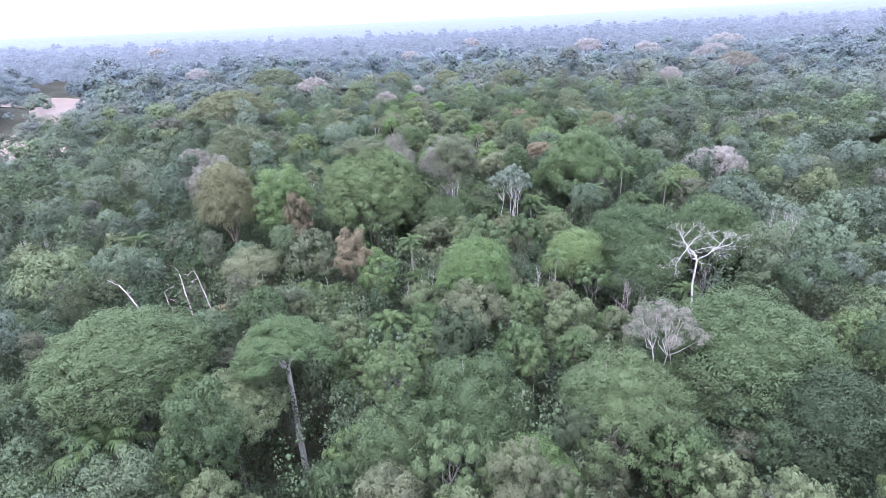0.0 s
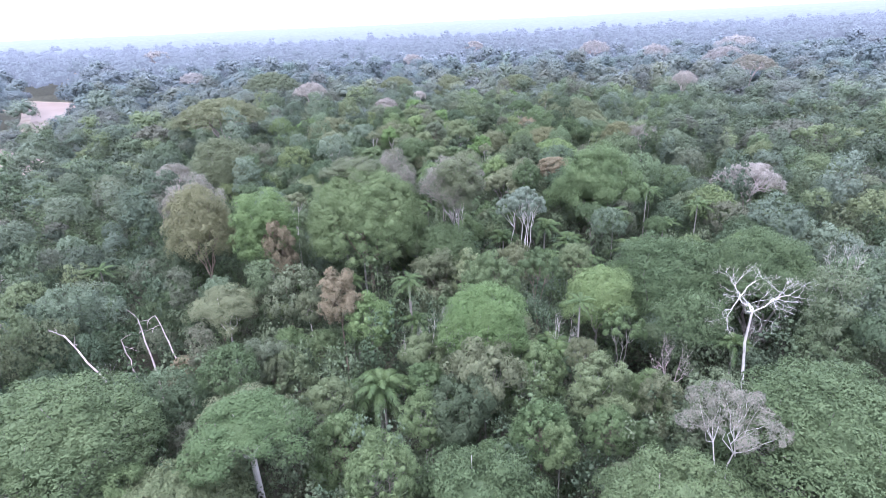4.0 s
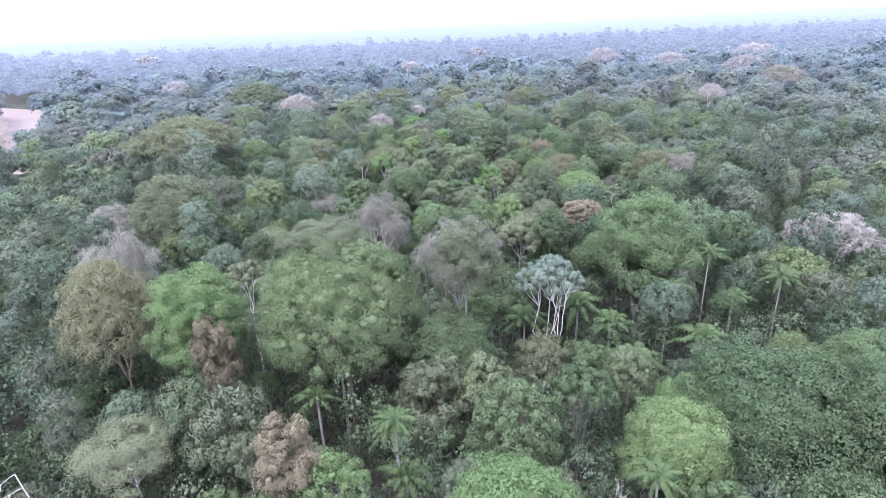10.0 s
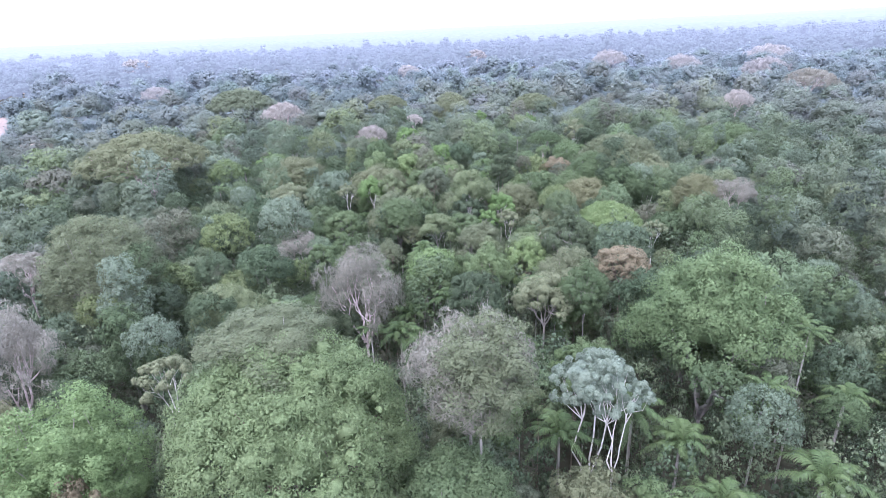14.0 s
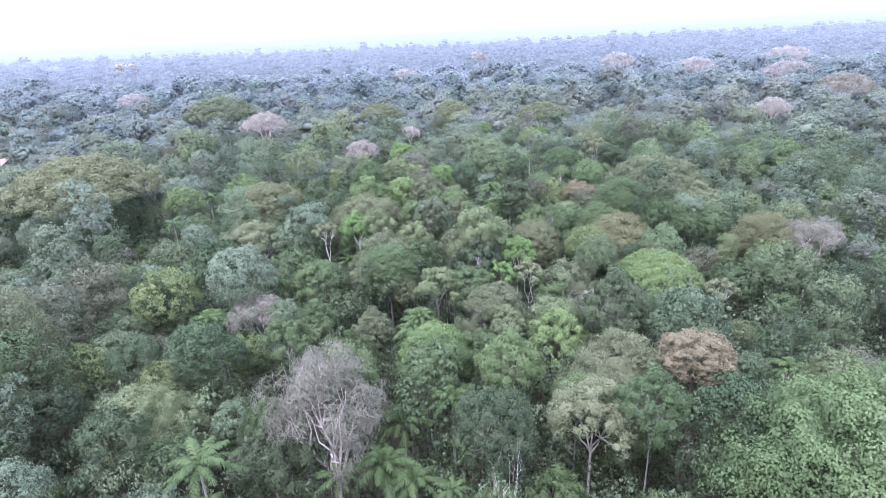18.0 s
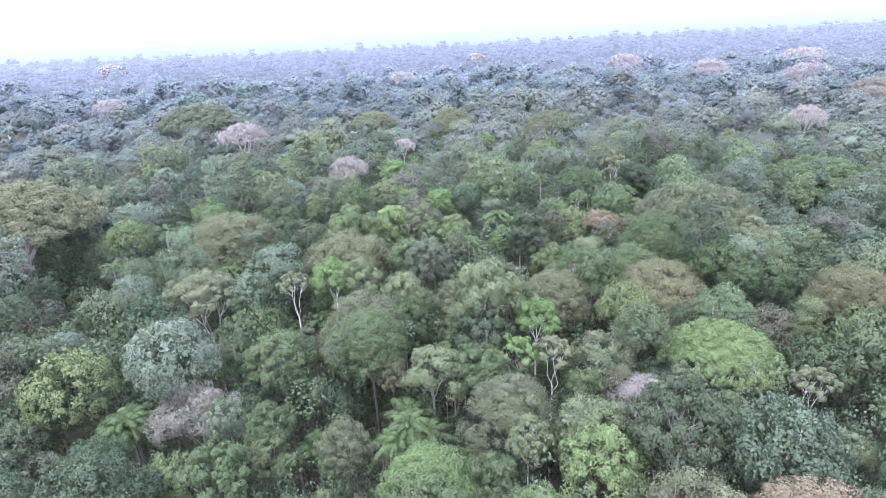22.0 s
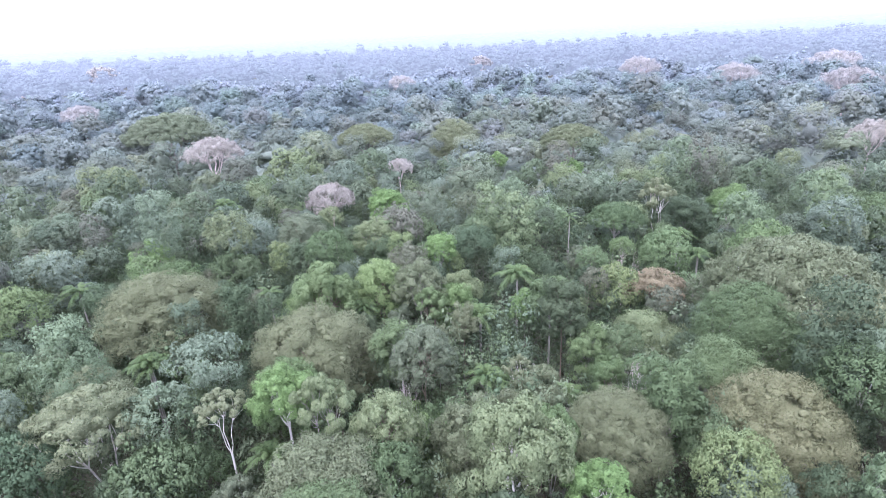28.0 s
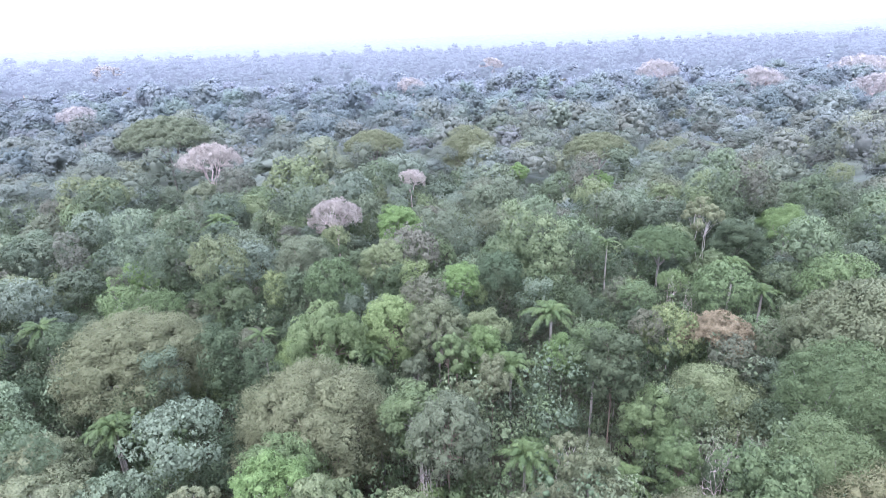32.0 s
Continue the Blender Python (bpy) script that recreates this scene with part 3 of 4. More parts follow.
T("dome", "dark", -48.9, 112.4, 24.0, 12.5)
T("umbrella", "khaki", -77.7, 211.5, 38.5, 32.0, 0.9, "pink", 0.4)
T("tall", "brown", -27.6, 101.8, 29.8, 5.6, 2.0, "brown", 0.14)
T("spread", "grey", -16.0, 113.0, 37.4, 11.0, 0.5, "white", 0.2)
T("cauliflower", "gold", 50.7, 181.1, 29.1, 8.6)
T("spread", "dry", 57.0, 178.0, 30.0, 9.2, 1.0, "pink")
T("umbrella", "bright", 30.6, 172.9, 27.0, 13.8, 1.2, "white")
T("dome", "brown", 25.8, 148.4, 27.4, 7.8, 0.8, "brown", 0.18)
T("spread", "grey", 18.2, 149.9, 29.0, 14.8, 1.3, "white")
T("spread", "silver", 12.9, 141.2, 27.0, 8.4)
T("spread", "olive", -33.9, 146.4, 26.0, 13.3)
T("spread", "grey", 5.4, 165.4, 27.0, 9.4)
T("dome", "grey", -11.6, 183.5, 27.4, 12.4)
T("dome", "green", -3.2, 153.1, 25.0, 8.0)
T("dome", "fresh", 34.1, 136.5, 29.0, 15.3, 1.2)
T("dome", "bright", -2.9, 156.5, 25.0, 9.1)
T("spread", "lime", 10.6, 180.0, 27.9, 5.9, 1.1, "white")
T("spread", "lime", -17.2, 193.1, 29.3, 6.7, 1.1, "white")
T("spread", "olive", 4.5, 182.7, 32.9, 8.9, 1.3, "white")
T("cauliflower", "khaki", -17.3, 206.0, 28.2, 15.8, 1.0, "brown")
T("cauliflower", "khaki", -40.9, 216.5, 29.4, 16.2, 0.9)
T("cauliflower", "gold", 30.4, 190.4, 27.1, 13.4, 1.0)
T("cauliflower", "khaki", 14.8, 189.3, 26.8, 9.8, 1.0)
T("dome", "green", -10.3, 177.7, 28.0, 9.7)
T("spread", "olive", -2.5, 171.1, 27.0, 7.0)
T("dome", "green", 2.8, 172.1, 26.0, 6.6)
T("dome", "olive", 13.2, 162.3, 25.0, 8.1)
T("spread", "pink", 20.0, 168.1, 24.0, 7.3, 1.0, "pink")
T("spread", "silver", 18.0, 175.2, 26.0, 8.1)
T("open", "silver", 11.5, 173.5, 26.0, 5.5, 1.0, "white")
T("dome", "green", 26.7, 163.7, 24.0, 6.2)
T("dome", "green", -21.4, 177.0, 26.0, 8.4)
T("spread", "dry", -27.8, 167.0, 26.0, 8.8)
T("open", "silver", -36.0, 191.2, 29.0, 12.4, 1.0, "white")
T("open", "lime", 7.3, 173.8, 26.0, 6.7)
T("spread", "grey", 6.0, 164.5, 27.0, 6.2)
T("umbrella", "green", 87.4, 243.4, 29.0, 29.0, 1.0)
T("open", "silver", 37.2, 166.6, 25.0, 5.4, 1.0, "white")
T("open", "silver", -42.9, 200.7, 24.8, 10.8, 1.0, "white")
T("open", "silver", -22.6, 191.0, 28.0, 5.4, 1.0, "white")
T("open", "silver", 6.9, 199.8, 25.0, 3.9, 1.3, "white")
T("umbrella", "grey", 44.0, 211.5, 33.2, 22.0, 1.2, "white")
T("dome", "green", 35.4, 205.5, 30.0, 13.5)
T("open", "silver", 49.4, 203.0, 29.2, 10.3, 1.1, "white")
T("tall", "mauve", -27.0, 242.9, 29.4, 10.4, 0.9, "brown", 0.2)
T("umbrella", "pink", -25.8, 263.3, 29.4, 11.6, 1.3, "pink")
T("umbrella", "pink", -12.6, 288.1, 28.8, 7.9, 1.3, "pink")
T("open", "silver", 43.5, 256.9, 29.2, 8.6, 1.2, "white")
T("tall", "dark", 44.5, 246.1, 28.4, 9.4, 0.7)
T("tall", "green", -6.5, 204.1, 27.0, 7.6, 0.8)
T("tall", "green", 13.5, 215.6, 27.0, 7.2, 0.8)
T("dome", "grey", -4.8, 220.2, 28.0, 7.7)
T("spread", "olive", 25.6, 211.7, 24.6, 12.4)
T("dome", "green", 28.5, 197.6, 27.0, 9.5)
T("dome", "lime", -56.3, 243.2, 25.0, 7.1)
T("dome", "lime", -1.8, 232.6, 28.0, 5.7)
T("dome", "lime", -12.9, 258.3, 29.0, 8.5)
T("dome", "lime", 31.1, 284.1, 27.6, 6.6)
T("dome", "olive", -13.9, 242.4, 28.0, 7.8)
T("umbrella", "green", 30.2, 242.2, 29.0, 10.8)
T("dome", "bright", -21.6, 221.0, 24.0, 9.4)
T("spread", "bright", 58.8, 257.1, 28.0, 9.3)
T("spread", "brown", 30.0, 220.5, 26.2, 8.0)
T("dome", "lime", 13.6, 293.0, 28.2, 4.9)
T("umbrella", "grey", -25.8, 322.6, 33.0, 18.4)
T("umbrella", "mauve", -100.2, 348.0, 36.0, 32.7)
T("umbrella", "grey", 36.3, 305.6, 33.0, 19.4)
T("dome", "grey", 2.9, 332.4, 32.0, 19.4)
T("umbrella", "pink", -68.5, 307.4, 33.0, 16.8, 1.2, "pink")
T("umbrella", "pink", 117.6, 299.2, 31.0, 12.2, 1.5, "pink")
T("umbrella", "rose", 196.0, 424.0, 33.0, 28.2, 1.2, "pink")
T("umbrella", "rose", 164.0, 470.0, 34.0, 25.6, 1.2, "pink")
T("umbrella", "rose", -27.0, 504.0, 33.0, 19.6, 1.2, "pink")
T("umbrella", "rose", 247.2, 511.7, 35.0, 38.0, 1.2, "pink")
T("umbrella", "rose", 136.1, 546.2, 35.0, 29.0, 1.2, "pink")
T("umbrella", "dry", 175.1, 346.3, 33.0, 25.3, 1.0, "pink")
T("umbrella", "rose", -175.6, 417.6, 32.0, 17.8, 1.2, "pink")
T("umbrella", "rose", -385.5, 796.9, 34.0, 41.7, 1.2, "pink")
T("umbrella", "rose", 34.2, 679.4, 34.0, 21.9, 1.2, "pink")
T("umbrella", "dry", -67.2, 150.8, 29.0, 10.7, 1.2, "pink")
dead_tree(36.4, 77.0, 29.0, 10.8, 0, "white", 0.82, 6)
dead_tree(19.8, 197.3, 26.9, 6.2, 1, "pink")
dead_tree(28.4, 230.6, 27.0, 4.5, 2, "pink")
dead_tree(-4.1, 81.2, 24.0, 5.9, 3, "white")
dead_tree(-0.1, 81.5, 24.0, 3.0, 4, "white")
dead_tree(27.1, 76.7, 22.0, 4.3, 2, "pink")
dead_tree(-51.4, 84.6, 17.0, 9.4, 4, "white")
dead_tree(-82.9, 106.8, 22.0, 6.8, 1, "white")
dead_tree(35.1, 106.4, 20.0, 4.9, 3, "white")
dead_tree(58.9, 91.0, 27.0, 6.6, 2, "white")
dead_tree(57.9, 94.1, 27.0, 3.9, 4, "white")
dead_tree(2.2, 126.1, 29.0, 4.5, 1, "white")
dead_tree(2.5, 129.6, 31.0, 4.3, 3, "white")
dead_tree(35.2, 181.1, 27.0, 6.1, 4, "white")
dead_tree(-38.4, 175.7, 25.0, 5.7, 0, "white")
dead_tree(7.2, 199.4, 25.2, 4.0, 3, "white")
dead_tree(-5.0, 197.0, 25.0, 3.0, 4, "white")
dead_tree(-5.3, 199.0, 24.0, 3.0, 1, "pink")
dead_tree(-53.1, 235.7, 24.0, 5.2, 2, "pink")
dead_tree(15.4, 85.3, 21.0, 4.0, 2, "white")
dead_tree(42.3, 86.1, 20.0, 4.6, 0, "white")
leaning_trunk((-44.9, 80.0, 12.0), (-51.6, 82.0, 21.3), 0.34, 1)
leaning_trunk((-43.2, 86.0, 12.2), (-44.4, 87.0, 20.6), 0.26, 2)
leaning_trunk((-46.4, 86.0, 12.3), (-47.7, 87.0, 17.4), 0.20, 3)
leaning_trunk((-40.3, 87.0, 13.5), (-42.4, 88.0, 20.6), 0.20, 4)
palm("feather", -38.2, 52.2, 18.4, 11.0)
palm("feather", -8.5, 74.4, 19.0, 7.4)
palm("star", -5.8, 90.6, 24.0, 4.3)
palm("feather", 37.6, 81.5, 18.0, 5.3)
palm("feather", -9.4, 77.0, 17.0, 9.6)
palm("star", -6.0, 91.3, 23.0, 4.5)
palm("star", 17.0, 71.9, 18.0, 4.4)
palm("feather", 13.7, 81.0, 18.0, 7.4)
palm("star", -62.3, 107.7, 20.0, 5.6)
palm("feather", -16.3, 101.0, 20.0, 5.2)
palm("star", 17.3, 83.4, 23.0, 4.3)
palm("feather", -5.0, 90.3, 18.0, 5.7)
palm("feather", 14.0, 84.7, 17.0, 6.3)
palm("star", 43.7, 132.7, 23.0, 4.5)
palm("feather", 34.0, 111.8, 20.0, 8.2)
palm("feather", 10.7, 119.0, 20.0, 7.3)
palm("feather", 23.4, 118.5, 19.0, 7.2)
palm("feather", 19.2, 121.5, 21.0, 7.5)
palm("star", 41.0, 127.4, 25.0, 5.0)
palm("star", 32.3, 120.0, 23.0, 5.2)
palm("star", 48.2, 119.7, 24.0, 5.2)
palm("feather", 24.4, 111.2, 18.0, 7.1)
palm("feather", 43.3, 122.7, 20.0, 5.5)
palm("feather", 1.3, 109.5, 19.0, 5.2)
palm("feather", -7.6, 139.6, 21.0, 6.7)
palm("feather", -0.8, 147.9, 22.0, 5.4)
palm("feather", -34.8, 166.3, 23.0, 6.0)
palm("feather", -23.7, 134.9, 20.0, 6.2)
palm("feather", -4.6, 138.0, 20.0, 5.3)
palm("feather", -31.3, 133.0, 20.0, 5.5)
palm("feather", -5.4, 161.8, 23.0, 4.9)
palm("star", -10.9, 134.8, 23.0, 3.9)
palm("star", -1.0, 133.8, 22.0, 3.3)
palm("feather", 0.3, 150.7, 20.0, 6.7)
palm("feather", -34.9, 167.2, 23.0, 6.1)
palm("feather", -6.4, 146.9, 20.0, 6.8)
palm("feather", -4.7, 163.1, 24.0, 4.3)
palm("feather", 38.0, 150.5, 22.0, 4.7)
palm("feather", -37.0, 166.7, 21.0, 7.3)
palm("feather", -5.7, 170.1, 20.0, 6.5)
palm("feather", -15.1, 166.1, 19.0, 6.2)
palm("feather", -3.3, 167.8, 19.0, 5.8)
palm("feather", -7.3, 166.4, 19.0, 5.1)
palm("star", -56.9, 204.3, 25.0, 4.6)
palm("star", -47.0, 181.8, 23.0, 4.2)
palm("feather", 31.6, 170.5, 21.0, 4.1)
palm("star", -0.1, 178.2, 23.0, 3.3)
palm("feather", -50.6, 266.7, 25.0, 7.7)
palm("feather", 10.1, 225.2, 25.0, 5.2)
palm("feather", 3.5, 201.1, 23.0, 5.2)
palm("feather", -19.0, 191.7, 21.0, 5.1)
palm("star", -57.2, 223.4, 25.0, 5.2)
palm("feather", -38.6, 206.4, 23.0, 4.2)
palm("feather", 10.5, 227.9, 24.0, 7.0)
palm("feather", 3.8, 216.4, 23.0, 6.7)
palm("feather", -38.2, 206.3, 23.0, 5.8)
palm("star", -56.8, 222.9, 25.0, 5.2)
palm("star", -26.7, 219.8, 25.0, 3.9)
palm("feather", 4.9, 204.5, 20.0, 6.2)
palm("feather", 40.7, 239.2, 25.0, 5.2)
palm("feather", 39.7, 229.1, 25.0, 4.7)
palm("feather", -51.0, 266.9, 26.0, 5.8)
palm("feather", -13.0, 219.1, 23.0, 4.2)
palm("star", 22.0, 243.0, 27.0, 3.6)
palm("feather", 13.0, 200.6, 20.0, 4.7)
palm("star", -21.2, 132.0, 27.6, 5.5)


# ---- the ground, the river and the distance ----
RIVER = [(-190, 60), (-206, 160), (-224, 230), (-238, 290), (-254, 360), (-284, 420), (-320, 482), (-352, 520), (-420, 552), (-500, 600), (-560, 700), (-540, 850), (-620, 1050)]


def river_path():
    p = np.array(RIVER, float)
    q = []
    for i in range(len(p) - 1):
        a, b = p[max(i - 1, 0)], p[i]
        c, d = p[i + 1], p[min(i + 2, len(p) - 1)]
        for t in np.linspace(0, 1, 8, endpoint=False):
            q.append(0.5 * (2 * b + (c - a) * t + (2 * a - 5 * b + 4 * c - d) * t * t + (3 * b - a - 3 * c + d) * t ** 3))
    return np.array(q)


FLOW = river_path()


def river_off(x, y):
    """How far places lie from the river's middle."""
    x, y = np.atleast_1d(x), np.atleast_1d(y)
    out = np.full(x.shape, 1e9)
    for px, py in FLOW:
        out = np.minimum(out, np.hypot(x - px, y - py))
    return out


def bank_width(y):
    """Half the river's width along y, set so that its reaches fit the camera's view."""
    return np.interp(y, [150, 230, 290, 360, 420, 480, 540, 700], [30.0, 30.0, 28.0, 16.0, 17.0, 20.0, 22.0, 18.0])


def ground_height(x, y):
    h = 0.9 * np.sin(x * 0.021 + 1) * np.sin(y * 0.017) + 0.4 * np.sin(x * 0.09 + y * 0.07)
    d = river_off(x, y)
    cut = np.clip((bank_width(y) + 52 - d) / 22, 0, 1)
    return h * (1 - cut) - 1.6 * cut + rise(x, y)


edge = np.concatenate([[-5000, -3200, -2000, -1400], np.arange(-1000, 1001, 25), [1400, 2000, 3200, 5000]])
gx, gy = np.meshgrid(edge, edge, indexing="ij")
gz = ground_height(gx.ravel(), gy.ravel())
n = len(edge)
ii, jj = np.meshgrid(np.arange(n - 1), np.arange(n - 1), indexing="ij")
quad = np.stack([ii * n + jj, (ii + 1) * n + jj, (ii + 1) * n + jj + 1, ii * n + jj + 1], -1).reshape(-1, 4)
ground = new("ground", mesh_from("ground", np.stack([gx.ravel(), gy.ravel(), gz], 1), [quad], SOIL))
tagged(ground, "dark forest floor of soil and leaf litter", "ground", kind="structure")

flow_dir = unit(np.gradient(FLOW, axis=0))
side = np.stack([-flow_dir[:, 1], flow_dir[:, 0]], 1)


def ribbon(width, z):
    half = (bank_width(FLOW[:, 1]) + width)[:, None]
    lift = (z + rise(FLOW[:, 0], FLOW[:, 1]))[:, None]
    a = np.concatenate([FLOW - side * half, lift], 1)
    b = np.concatenate([FLOW + side * half, lift], 1)
    k = np.arange(len(FLOW) - 1)
    m = len(FLOW)
    return np.concatenate([a, b]), [np.stack([k, k + m, k + m + 1, k + 1], 1)[:, ::-1]]


tagged(new("river_water", mesh_from("river_water", *ribbon(0, -0.55), WATER)), "calm muddy brown river water between mud banks", "river", kind="structure")
tagged(new("river_bank", mesh_from("river_bank", *ribbon(7, -0.9), BANK)), "pale brown mud of the river bed and banks", "river bank", kind="structure")


# ---- joined woods ----
def woods(name, places, patterns, material, label):
    """One mesh of many crowns: places are rows of x, y, foot height, radius scale, height scale, tone."""
    verts, faces, tones, norms, at = [], [], [], [], 0
    for i, (x, y, z, s, sz, tone) in enumerate(places):
        v, f, nn = patterns[i % len(patterns)]
        a = i * 2.399
        cn, sn = math.cos(a), math.sin(a)
        norms.append(np.stack([nn[:, 0] * cn - nn[:, 1] * sn, nn[:, 0] * sn + nn[:, 1] * cn, nn[:, 2]], 1).astype(np.float32))
        ca, sa = math.cos(a) * s, math.sin(a) * s
        w = np.stack([v[:, 0] * ca - v[:, 1] * sa + x, v[:, 0] * sa + v[:, 1] * ca + y, v[:, 2] * sz + z + rise(x, y)], 1)
        verts.append(w.astype(np.float32))
        faces.append(f + at)
        tones.append(np.full(len(v), tone, np.float32))
        at += len(v)
    me = mesh_from(name, np.concatenate(verts), [np.concatenate(faces)], material, np.concatenate(tones), np.concatenate(norms))
    return tagged(new(name, me), label, "forest", kind="stuff")


def patterns(kinds, count, leaf, keep, seed, core=0.7, tight=False, whole=0.4):
    """Crowns with fewer clumps and larger sprays for the joined woods."""
    out = []
    for i, k in enumerate(kinds):
        r = np.random.default_rng(seed + i)
        v, (a, b), nn = crown_arrays(k, r, 5.0, count, leaf, ICO1, core, 7, 0.9, 1, 3, keep, tight, 1.0, False, whole)
        out.append((v, np.concatenate([a, b]), nn))
    return out


def scatter(x0, x1, y0, y1, step, r, jitter=0.42):
    """Places on a jittered, staggered lattice."""
    xs, ys = np.meshgrid(np.arange(x0, x1, step), np.arange(y0, y1, step * 0.87), indexing="ij")
    xs = xs + (np.arange(xs.shape[1]) % 2)[None, :] * step / 2
    xs = xs + r.uniform(-jitter, jitter, xs.shape) * step
    ys = ys + r.uniform(-jitter, jitter, ys.shape) * step
    return xs.ravel(), ys.ravel()


def in_sight(x, y, spare):
    return np.abs(x) < 0.84 * (y + 8) + spare


HEROES = np.array(HERO + PALMS)
# open gaps in the canopy, where trunks and dark hollows show: x, y, radius
GAPS = [(-17, 53, 6), (18, 43, 3), (-1, 50, 3), (36, 73, 5), (-29, 84, 5), (14, 106, 5), (13, 72, 4), (24, 118, 5), (-9, 92, 5), (-38, 120, 5),
        (-3, 128, 4), (-14, 132, 4), (-45, 118, 5), (40, 112, 5), (-18, 180, 3), (8, 166, 3), (-34, 198, 4), (-46, 83, 6), (-41, 85, 5)]
HOLES = np.array(GAPS)


def free_of(marks, x, y, rad, share):
    d = np.hypot(x[:, None] - marks[None, :, 0], y[:, None] - marks[None, :, 1])
    return np.all(d > marks[None, :, 2] * share + rad, axis=1)


def free_of_heroes(x, y, rad, share=0.52):
    d = np.hypot(x[:, None] - HEROES[None, :, 0], y[:, None] - HEROES[None, :, 1])
    return np.all(d > (HEROES[None, :, 2] + rad[:, None]) * share, axis=1)


r = np.random.default_rng(21)
# single trees between and round those placed to fit the camera's view, where the camera passes near
TINTS = ["green", "dark", "fresh", "grey", "olive", "green", "bright", "green", "grey", "dark", "fresh", "grey", "olive", "green", "fresh", "grey", "bright", "dark", "green", "fresh", "grey", "mauve", "olive", "khaki"]
FILL = ["dome", "spread", "tall", "dome", "spread", "open", "tall", "dome"]
x, y = scatter(-90, 90, 22, 290, 6.1, r)
wid = 3.9 + 5.4 * r.uniform(0, 1, len(x)) ** 1.5
ok = in_sight(x, y, 10) & free_of_heroes(x, y, wid / 2) & (river_off(x, y) > 44) & free_of(HOLES, x, y, 0.0, 1.0)
x, y, wid = x[ok], y[ok], wid[ok]
high = 20.0 + 4.0 * np.clip((y - 95) / 50, 0, 1) + 1.2 * np.clip((y - 150) / 30, 0, 1) + r.normal(0, 2.7, len(x)) + 0.8 * (wid - 6.2)
single = (np.abs(x) < 34 + 0.05 * y) & (y < 225)
order = np.argsort(np.where(single, np.abs(x) + 0.03 * y, 1e6 + x))
for i in order[:175]:
    k = FILL[int(r.integers(len(FILL)))]
    c = TINTS[int(r.integers(len(TINTS)))]
    tree(k, c, float(x[i]), float(y[i]), float(high[i]), float(wid[i]), 1.25, "white" if i % 11 == 0 else "grey" if i % 2 else "brown", fine=0.85, limbs=2)
rest = order[175:]
s = wid[rest] / 10
rows = np.stack([x[rest], y[rest], high[rest] - 8.1 * s, s, s * 1.35, r.uniform(0, 0.97, len(rest))], 1)
near_kinds = patterns(["dome", "cauliflower", "tall", "dome", "spread", "dome", "cauliflower", "umbrella"], 6500, 0.235, 0.9, 380, 0.34)
broad = patterns(["dome", "cauliflower", "tall", "dome", "spread", "dome", "cauliflower", "umbrella"], 3200, 0.31, 0.8, 390, 0.42)
aside = (np.abs(rows[:, 0]) > 58) | (rows[:, 1] > 240)
woods("near_woods", rows[~aside], near_kinds, FOREST, "closed canopy of mixed green rainforest trees")
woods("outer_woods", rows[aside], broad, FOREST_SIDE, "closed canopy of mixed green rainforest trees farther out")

# lower storey seen in the gaps
low_kinds = patterns(["dome", "spread", "dome", "tall"], 1000, 0.32, 0.45, 300, 0.28)
x, y = scatter(-120, 120, 20, 300, 5.4, r)
ok = in_sight(x, y, 15) & (river_off(x, y) > 42) & free_of(np.array(PALMS), x, y, 0.3, 0.4)
x, y = x[ok], y[ok]
foot = r.uniform(5.0, 14.5, len(x)) + 3.5 * np.clip((y - 100) / 40, 0, 1)
foot = np.where(free_of(HOLES, x, y, 0.0, 0.9), foot, r.uniform(0.5, 4.0, len(x)) + 8.0 * np.clip((y - 85) / 25, 0, 1))
rows = np.stack([x, y, foot, r.uniform(0.5, 0.85, len(x)), r.uniform(0.7, 1.2, len(x)), r.uniform(0, 0.48, len(x))], 1)
woods("lower_storey", rows, low_kinds, FOREST, "dense lower storey of young green trees and shrubs")
bush_kinds = patterns(["dome", "spread", "dome"], 400, 0.36, 0.24, 310, 0.28)
x, y = scatter(-90, 90, 22, 270, 4.6, r)
ok = in_sight(x, y, 5) & (river_off(x, y) > 42)
x, y = x[ok], y[ok]
foot = r.uniform(0.0, 8.0, len(x)) + 4 * np.clip((y - 100) / 40, 0, 1)
foot = np.where(free_of(HOLES, x, y, 0.0, 1.0), foot, r.uniform(0.0, 2.0, len(x)) + 8.0 * np.clip((y - 85) / 25, 0, 1))
rows = np.stack([x, y, foot, r.uniform(0.38, 0.7, len(x)), r.uniform(0.6, 1.1, len(x)), r.uniform(0, 0.48, len(x))], 1)
woods("undergrowth", rows, bush_kinds, FOREST, "green shrubs and saplings of the undergrowth")

# the middle distance
MIX = ["dome", "spread", "umbrella", "tall", "dome", "spread", "cauliflower", "dome", "open", "spread", "dome"]
mid_kinds = patterns(MIX, 1300, 0.38, 0.7, 330, 0.70, True, 0.7)
mid_near = patterns(MIX, 2600, 0.27, 0.8, 340, 0.55, True, 0.6)
mid_fine = patterns(["dome", "spread", "umbrella", "tall", "dome", "spread", "cauliflower", "open"], 1900, 0.40, 0.7, 350, 0.40)
x, y = scatter(-470, 470, 40, 520, 10.4, r)
near = (np.abs(x) < 92) & (y < 292)
rad = 3.4 + 4.2 * r.uniform(0, 1, len(x)) ** 1.4
ok = in_sight(x, y, 30) & ~near & (river_off(x, y) > bank_width(y) - 3 + 0.6 * rad) & free_of_heroes(x, y, rad, 0.57)
x, y, rad = x[ok], y[ok], rad[ok]
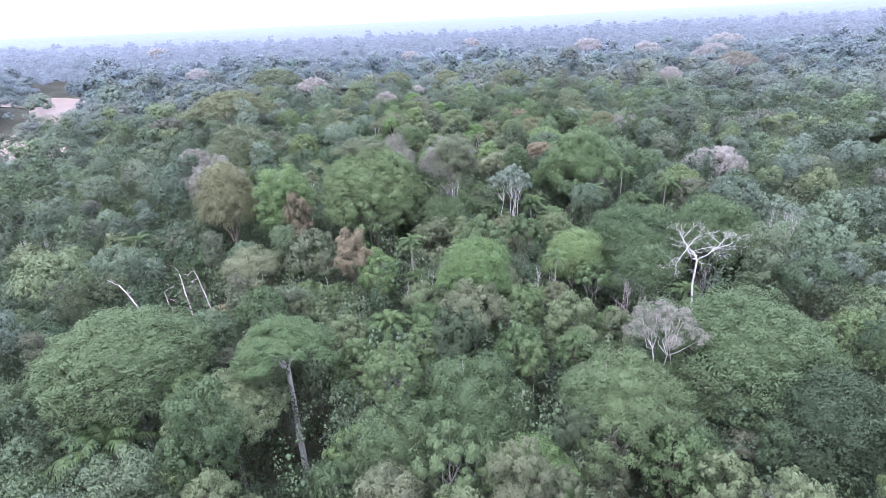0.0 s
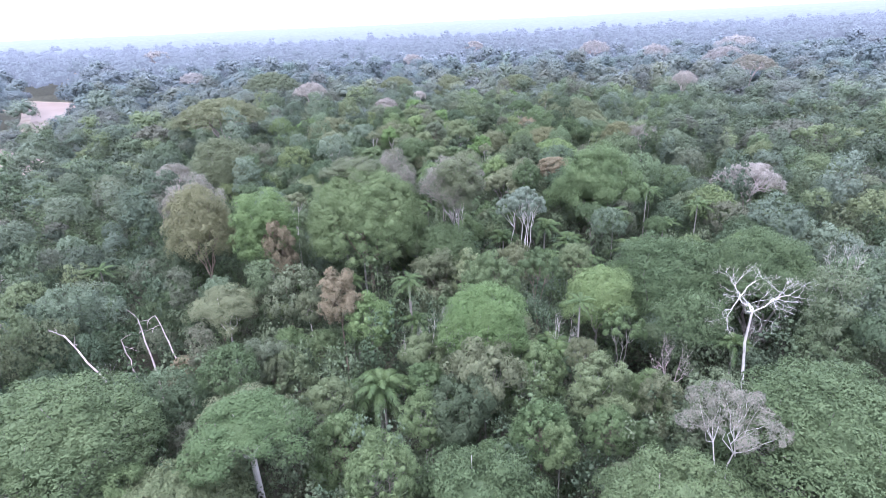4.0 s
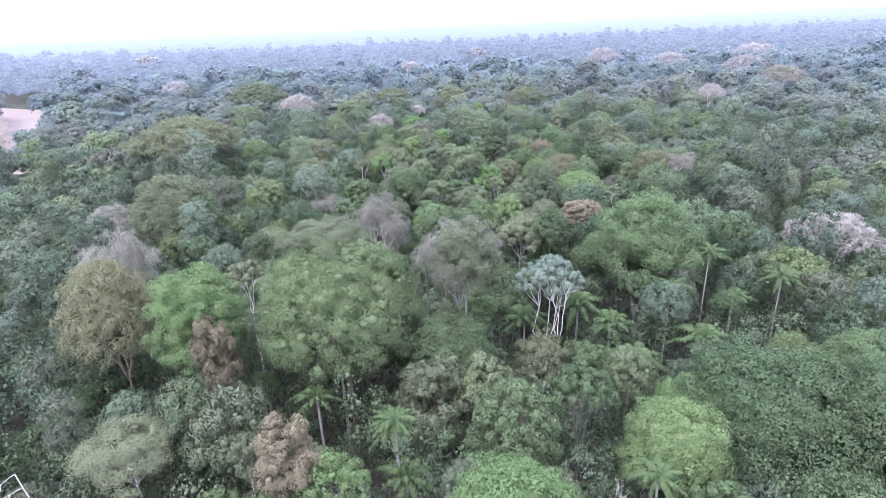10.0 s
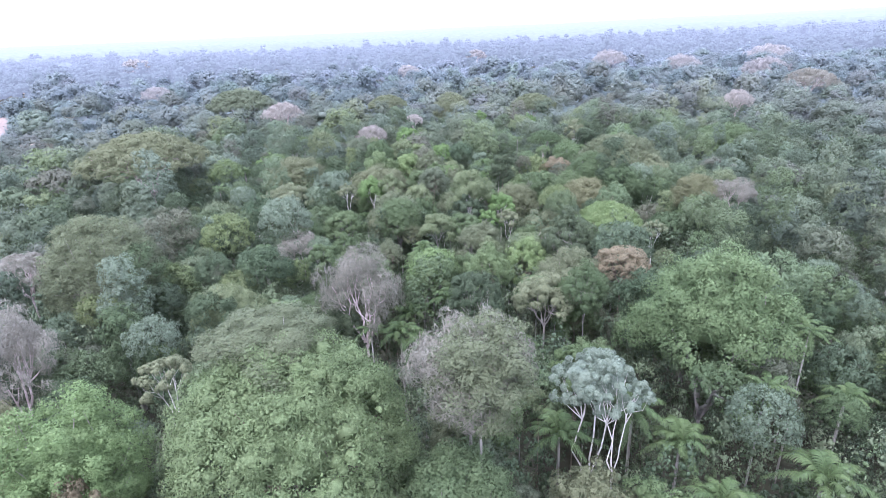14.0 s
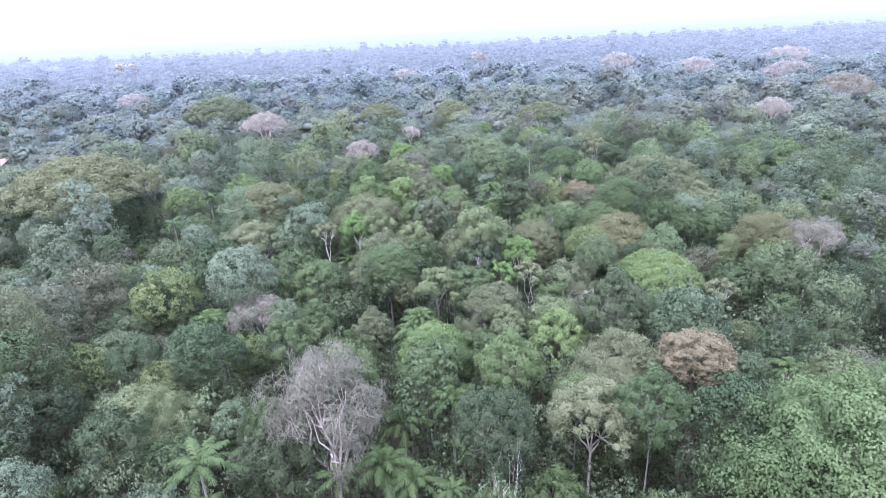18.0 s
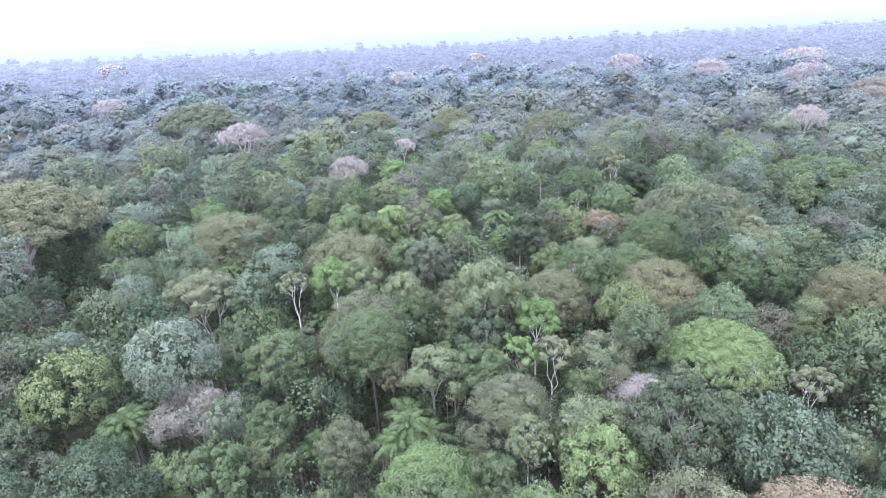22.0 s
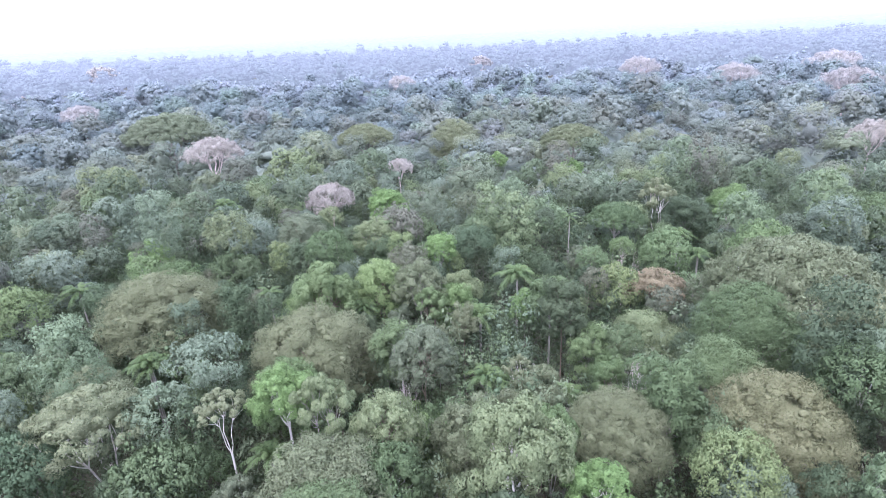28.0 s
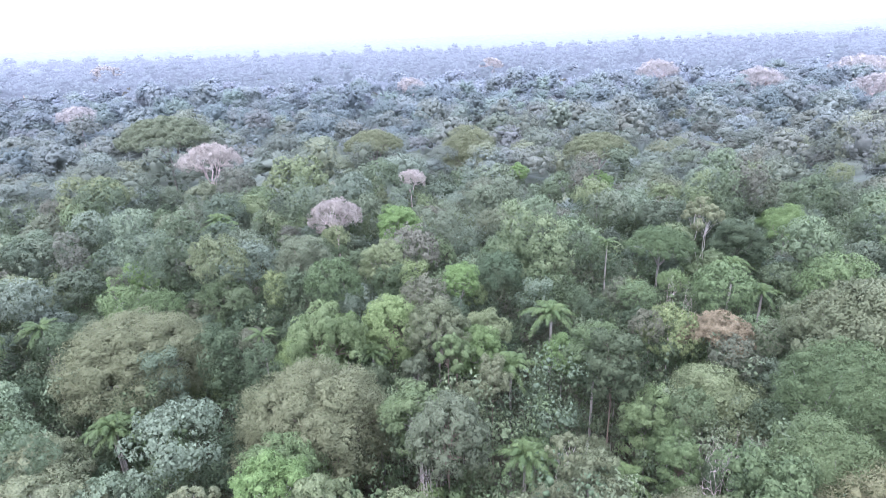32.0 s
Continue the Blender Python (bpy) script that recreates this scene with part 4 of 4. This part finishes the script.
top = 23.5 + r.normal(0, 3.4, len(x)) + 1.2 * (rad - 5)
# tree tops lowered along the camera's sight lines so the river shows between the crowns
REACH = [(4, -246, 320), (4, -222, 285), (4, -212, 255)]
REACH += [(y0, px, py) for y0 in (4, 27, 42, 59) for px, py in ((-288, 424), (-314, 470), (-340, 505), (-362, 525))]
REACH += [(y0, px, py) for y0 in (27, 42, 59) for px, py in ((-262, 372), (-276, 402))]
for y0, px, py in REACH:
    wx, wy = px, py - y0
    along = (x * wx + (y - y0) * wy) / (wx * wx + wy * wy)
    aside_by = np.abs(x * wy - (y - y0) * wx) / math.hypot(wx, wy)
    sight = 57 + along * (rise(px, py) - 58) - rise(x, y) - 0.5
    block = (aside_by < 0.6 * rad) & (along > 0.4) & (along < 1.0)
    top = np.where(block, np.minimum(top, np.maximum(sight, 2.0)), top)
s = rad / 5
sz = np.minimum(s * 1.1, (top + 1.0) / 5.6)
rows = np.stack([x, y, top - 5.1 * sz, s, sz, r.uniform(0, 0.97, len(x)) ** 1.25], 1)
away = np.hypot(x, y - 70) + r.normal(0, 14, len(x))
close = np.hypot(x, y - 90) < 215
zone = np.digitize(away, [225, 285, 350, 420])
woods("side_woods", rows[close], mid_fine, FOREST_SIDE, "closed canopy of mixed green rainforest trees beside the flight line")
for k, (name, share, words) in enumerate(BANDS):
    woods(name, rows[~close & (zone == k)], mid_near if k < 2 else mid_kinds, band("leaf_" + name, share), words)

# a haze-tinted leafy sheet under the tall crowns, added so gaps don't go dark
ux, uy = np.meshgrid(np.arange(-560, 561, 7.0), np.arange(150, 640, 7.0), indexing="ij")
uz = 8.0 + r.normal(0, 2.2, ux.shape)
ux, uy = ux + r.uniform(-2.5, 2.5, ux.shape), uy + r.uniform(-2.5, 2.5, ux.shape)
m, k = ux.shape
ii, jj = np.meshgrid(np.arange(m - 1), np.arange(k - 1), indexing="ij")
quad = np.stack([ii * k + jj, (ii + 1) * k + jj, (ii + 1) * k + jj + 1, ii * k + jj + 1], -1).reshape(-1, 4)
qx, qy = ux.ravel()[quad].mean(1), uy.ravel()[quad].mean(1)
span = np.hypot(qx, qy - 70)
open_land = (river_off(qx, qy) > bank_width(qy) + 26) & in_sight(qx, qy, 40)
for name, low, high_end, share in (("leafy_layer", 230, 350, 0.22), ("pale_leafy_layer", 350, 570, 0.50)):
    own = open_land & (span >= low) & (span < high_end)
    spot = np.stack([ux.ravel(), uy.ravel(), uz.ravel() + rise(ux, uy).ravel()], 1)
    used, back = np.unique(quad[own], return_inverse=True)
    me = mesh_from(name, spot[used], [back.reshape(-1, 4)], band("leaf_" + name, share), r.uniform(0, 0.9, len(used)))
    tagged(new(name, me), "uneven haze-tinted leafy sheet filling the dark gaps under the tall crowns", "forest", kind="stuff")

# the forest goes on behind and beside the flight line
back = np.random.default_rng(77)
x, y = scatter(-125, 125, -60, 160, 8.0, back)
ok = (~in_sight(x, y, 13) | (y < 20)) & (river_off(x, y) > 60)
x, y = x[ok], y[ok]
s = back.uniform(3.6, 6.4, len(x)) / 5
rows = np.stack([x, y, 21.0 + back.normal(0, 2.2, len(x)) - 6.4 * s, s, s * 1.15, back.uniform(0, 0.97, len(x))], 1)
woods("rear_woods", rows, mid_kinds, FOREST, "closed rainforest canopy behind the start of the flight")

# far woods, paler because haze is mixed into their leaf colour
far_kinds = patterns(MIX, 130, 0.80, 0.40, 360, 0.90, True, 0.9)
far_fine = patterns(MIX, 380, 0.60, 0.50, 365, 0.85, True, 0.9)
x, y = scatter(-1050, 1050, 400, 1200, 16.0, r)
ok = in_sight(x, y, 30) & ((y >= 516) | (np.abs(x) > 470)) & (river_off(x, y) > bank_width(y) + 2)
x, y = x[ok], y[ok]
rad = r.uniform(5.0, 9.5, len(x))
top = 23 + r.normal(0, 3.4, len(x)) + 0.9 * (rad - 7)
s = rad / 5
rows = np.stack([x, y, top - 5.6 * s, s, s, r.uniform(0, 0.97, len(x)) ** 1.25], 1)
away = np.hypot(x, y - 70)
last = away > 560 + r.normal(0, 25, len(x))
woods("far_bluish_woods", rows[~last], far_fine, FOREST_FAR, "far closed rainforest canopy with strong haze mixed into the leaf colour")
# these crowns share the glowing painted haze of the backdrop
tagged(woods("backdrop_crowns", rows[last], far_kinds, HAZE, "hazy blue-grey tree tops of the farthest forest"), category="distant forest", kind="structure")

# the distance: a rolling sheet of tree tops out to the horizon
rr = np.concatenate([np.arange(1130, 1800, 14), np.arange(1800, 3000, 40), np.arange(3000, 4960, 130)])
aa = np.linspace(-math.pi, math.pi, 901)
R, A = np.meshgrid(rr, aa, indexing="ij")
bx, by = R * np.sin(A), R * np.cos(A)
bz = rise(bx, by) + 19.5 + 2.6 * r.normal(0, 1, R.shape) * np.clip(2200 / R, 0.4, 1) + 2.5 * np.sin(bx * 0.004 + 1) * np.sin(by * 0.003)
m, k = R.shape
ii, jj = np.meshgrid(np.arange(m - 1), np.arange(k - 1), indexing="ij")
quad = np.stack([ii * k + jj, ii * k + jj + 1, (ii + 1) * k + jj + 1, (ii + 1) * k + jj], -1).reshape(-1, 4)
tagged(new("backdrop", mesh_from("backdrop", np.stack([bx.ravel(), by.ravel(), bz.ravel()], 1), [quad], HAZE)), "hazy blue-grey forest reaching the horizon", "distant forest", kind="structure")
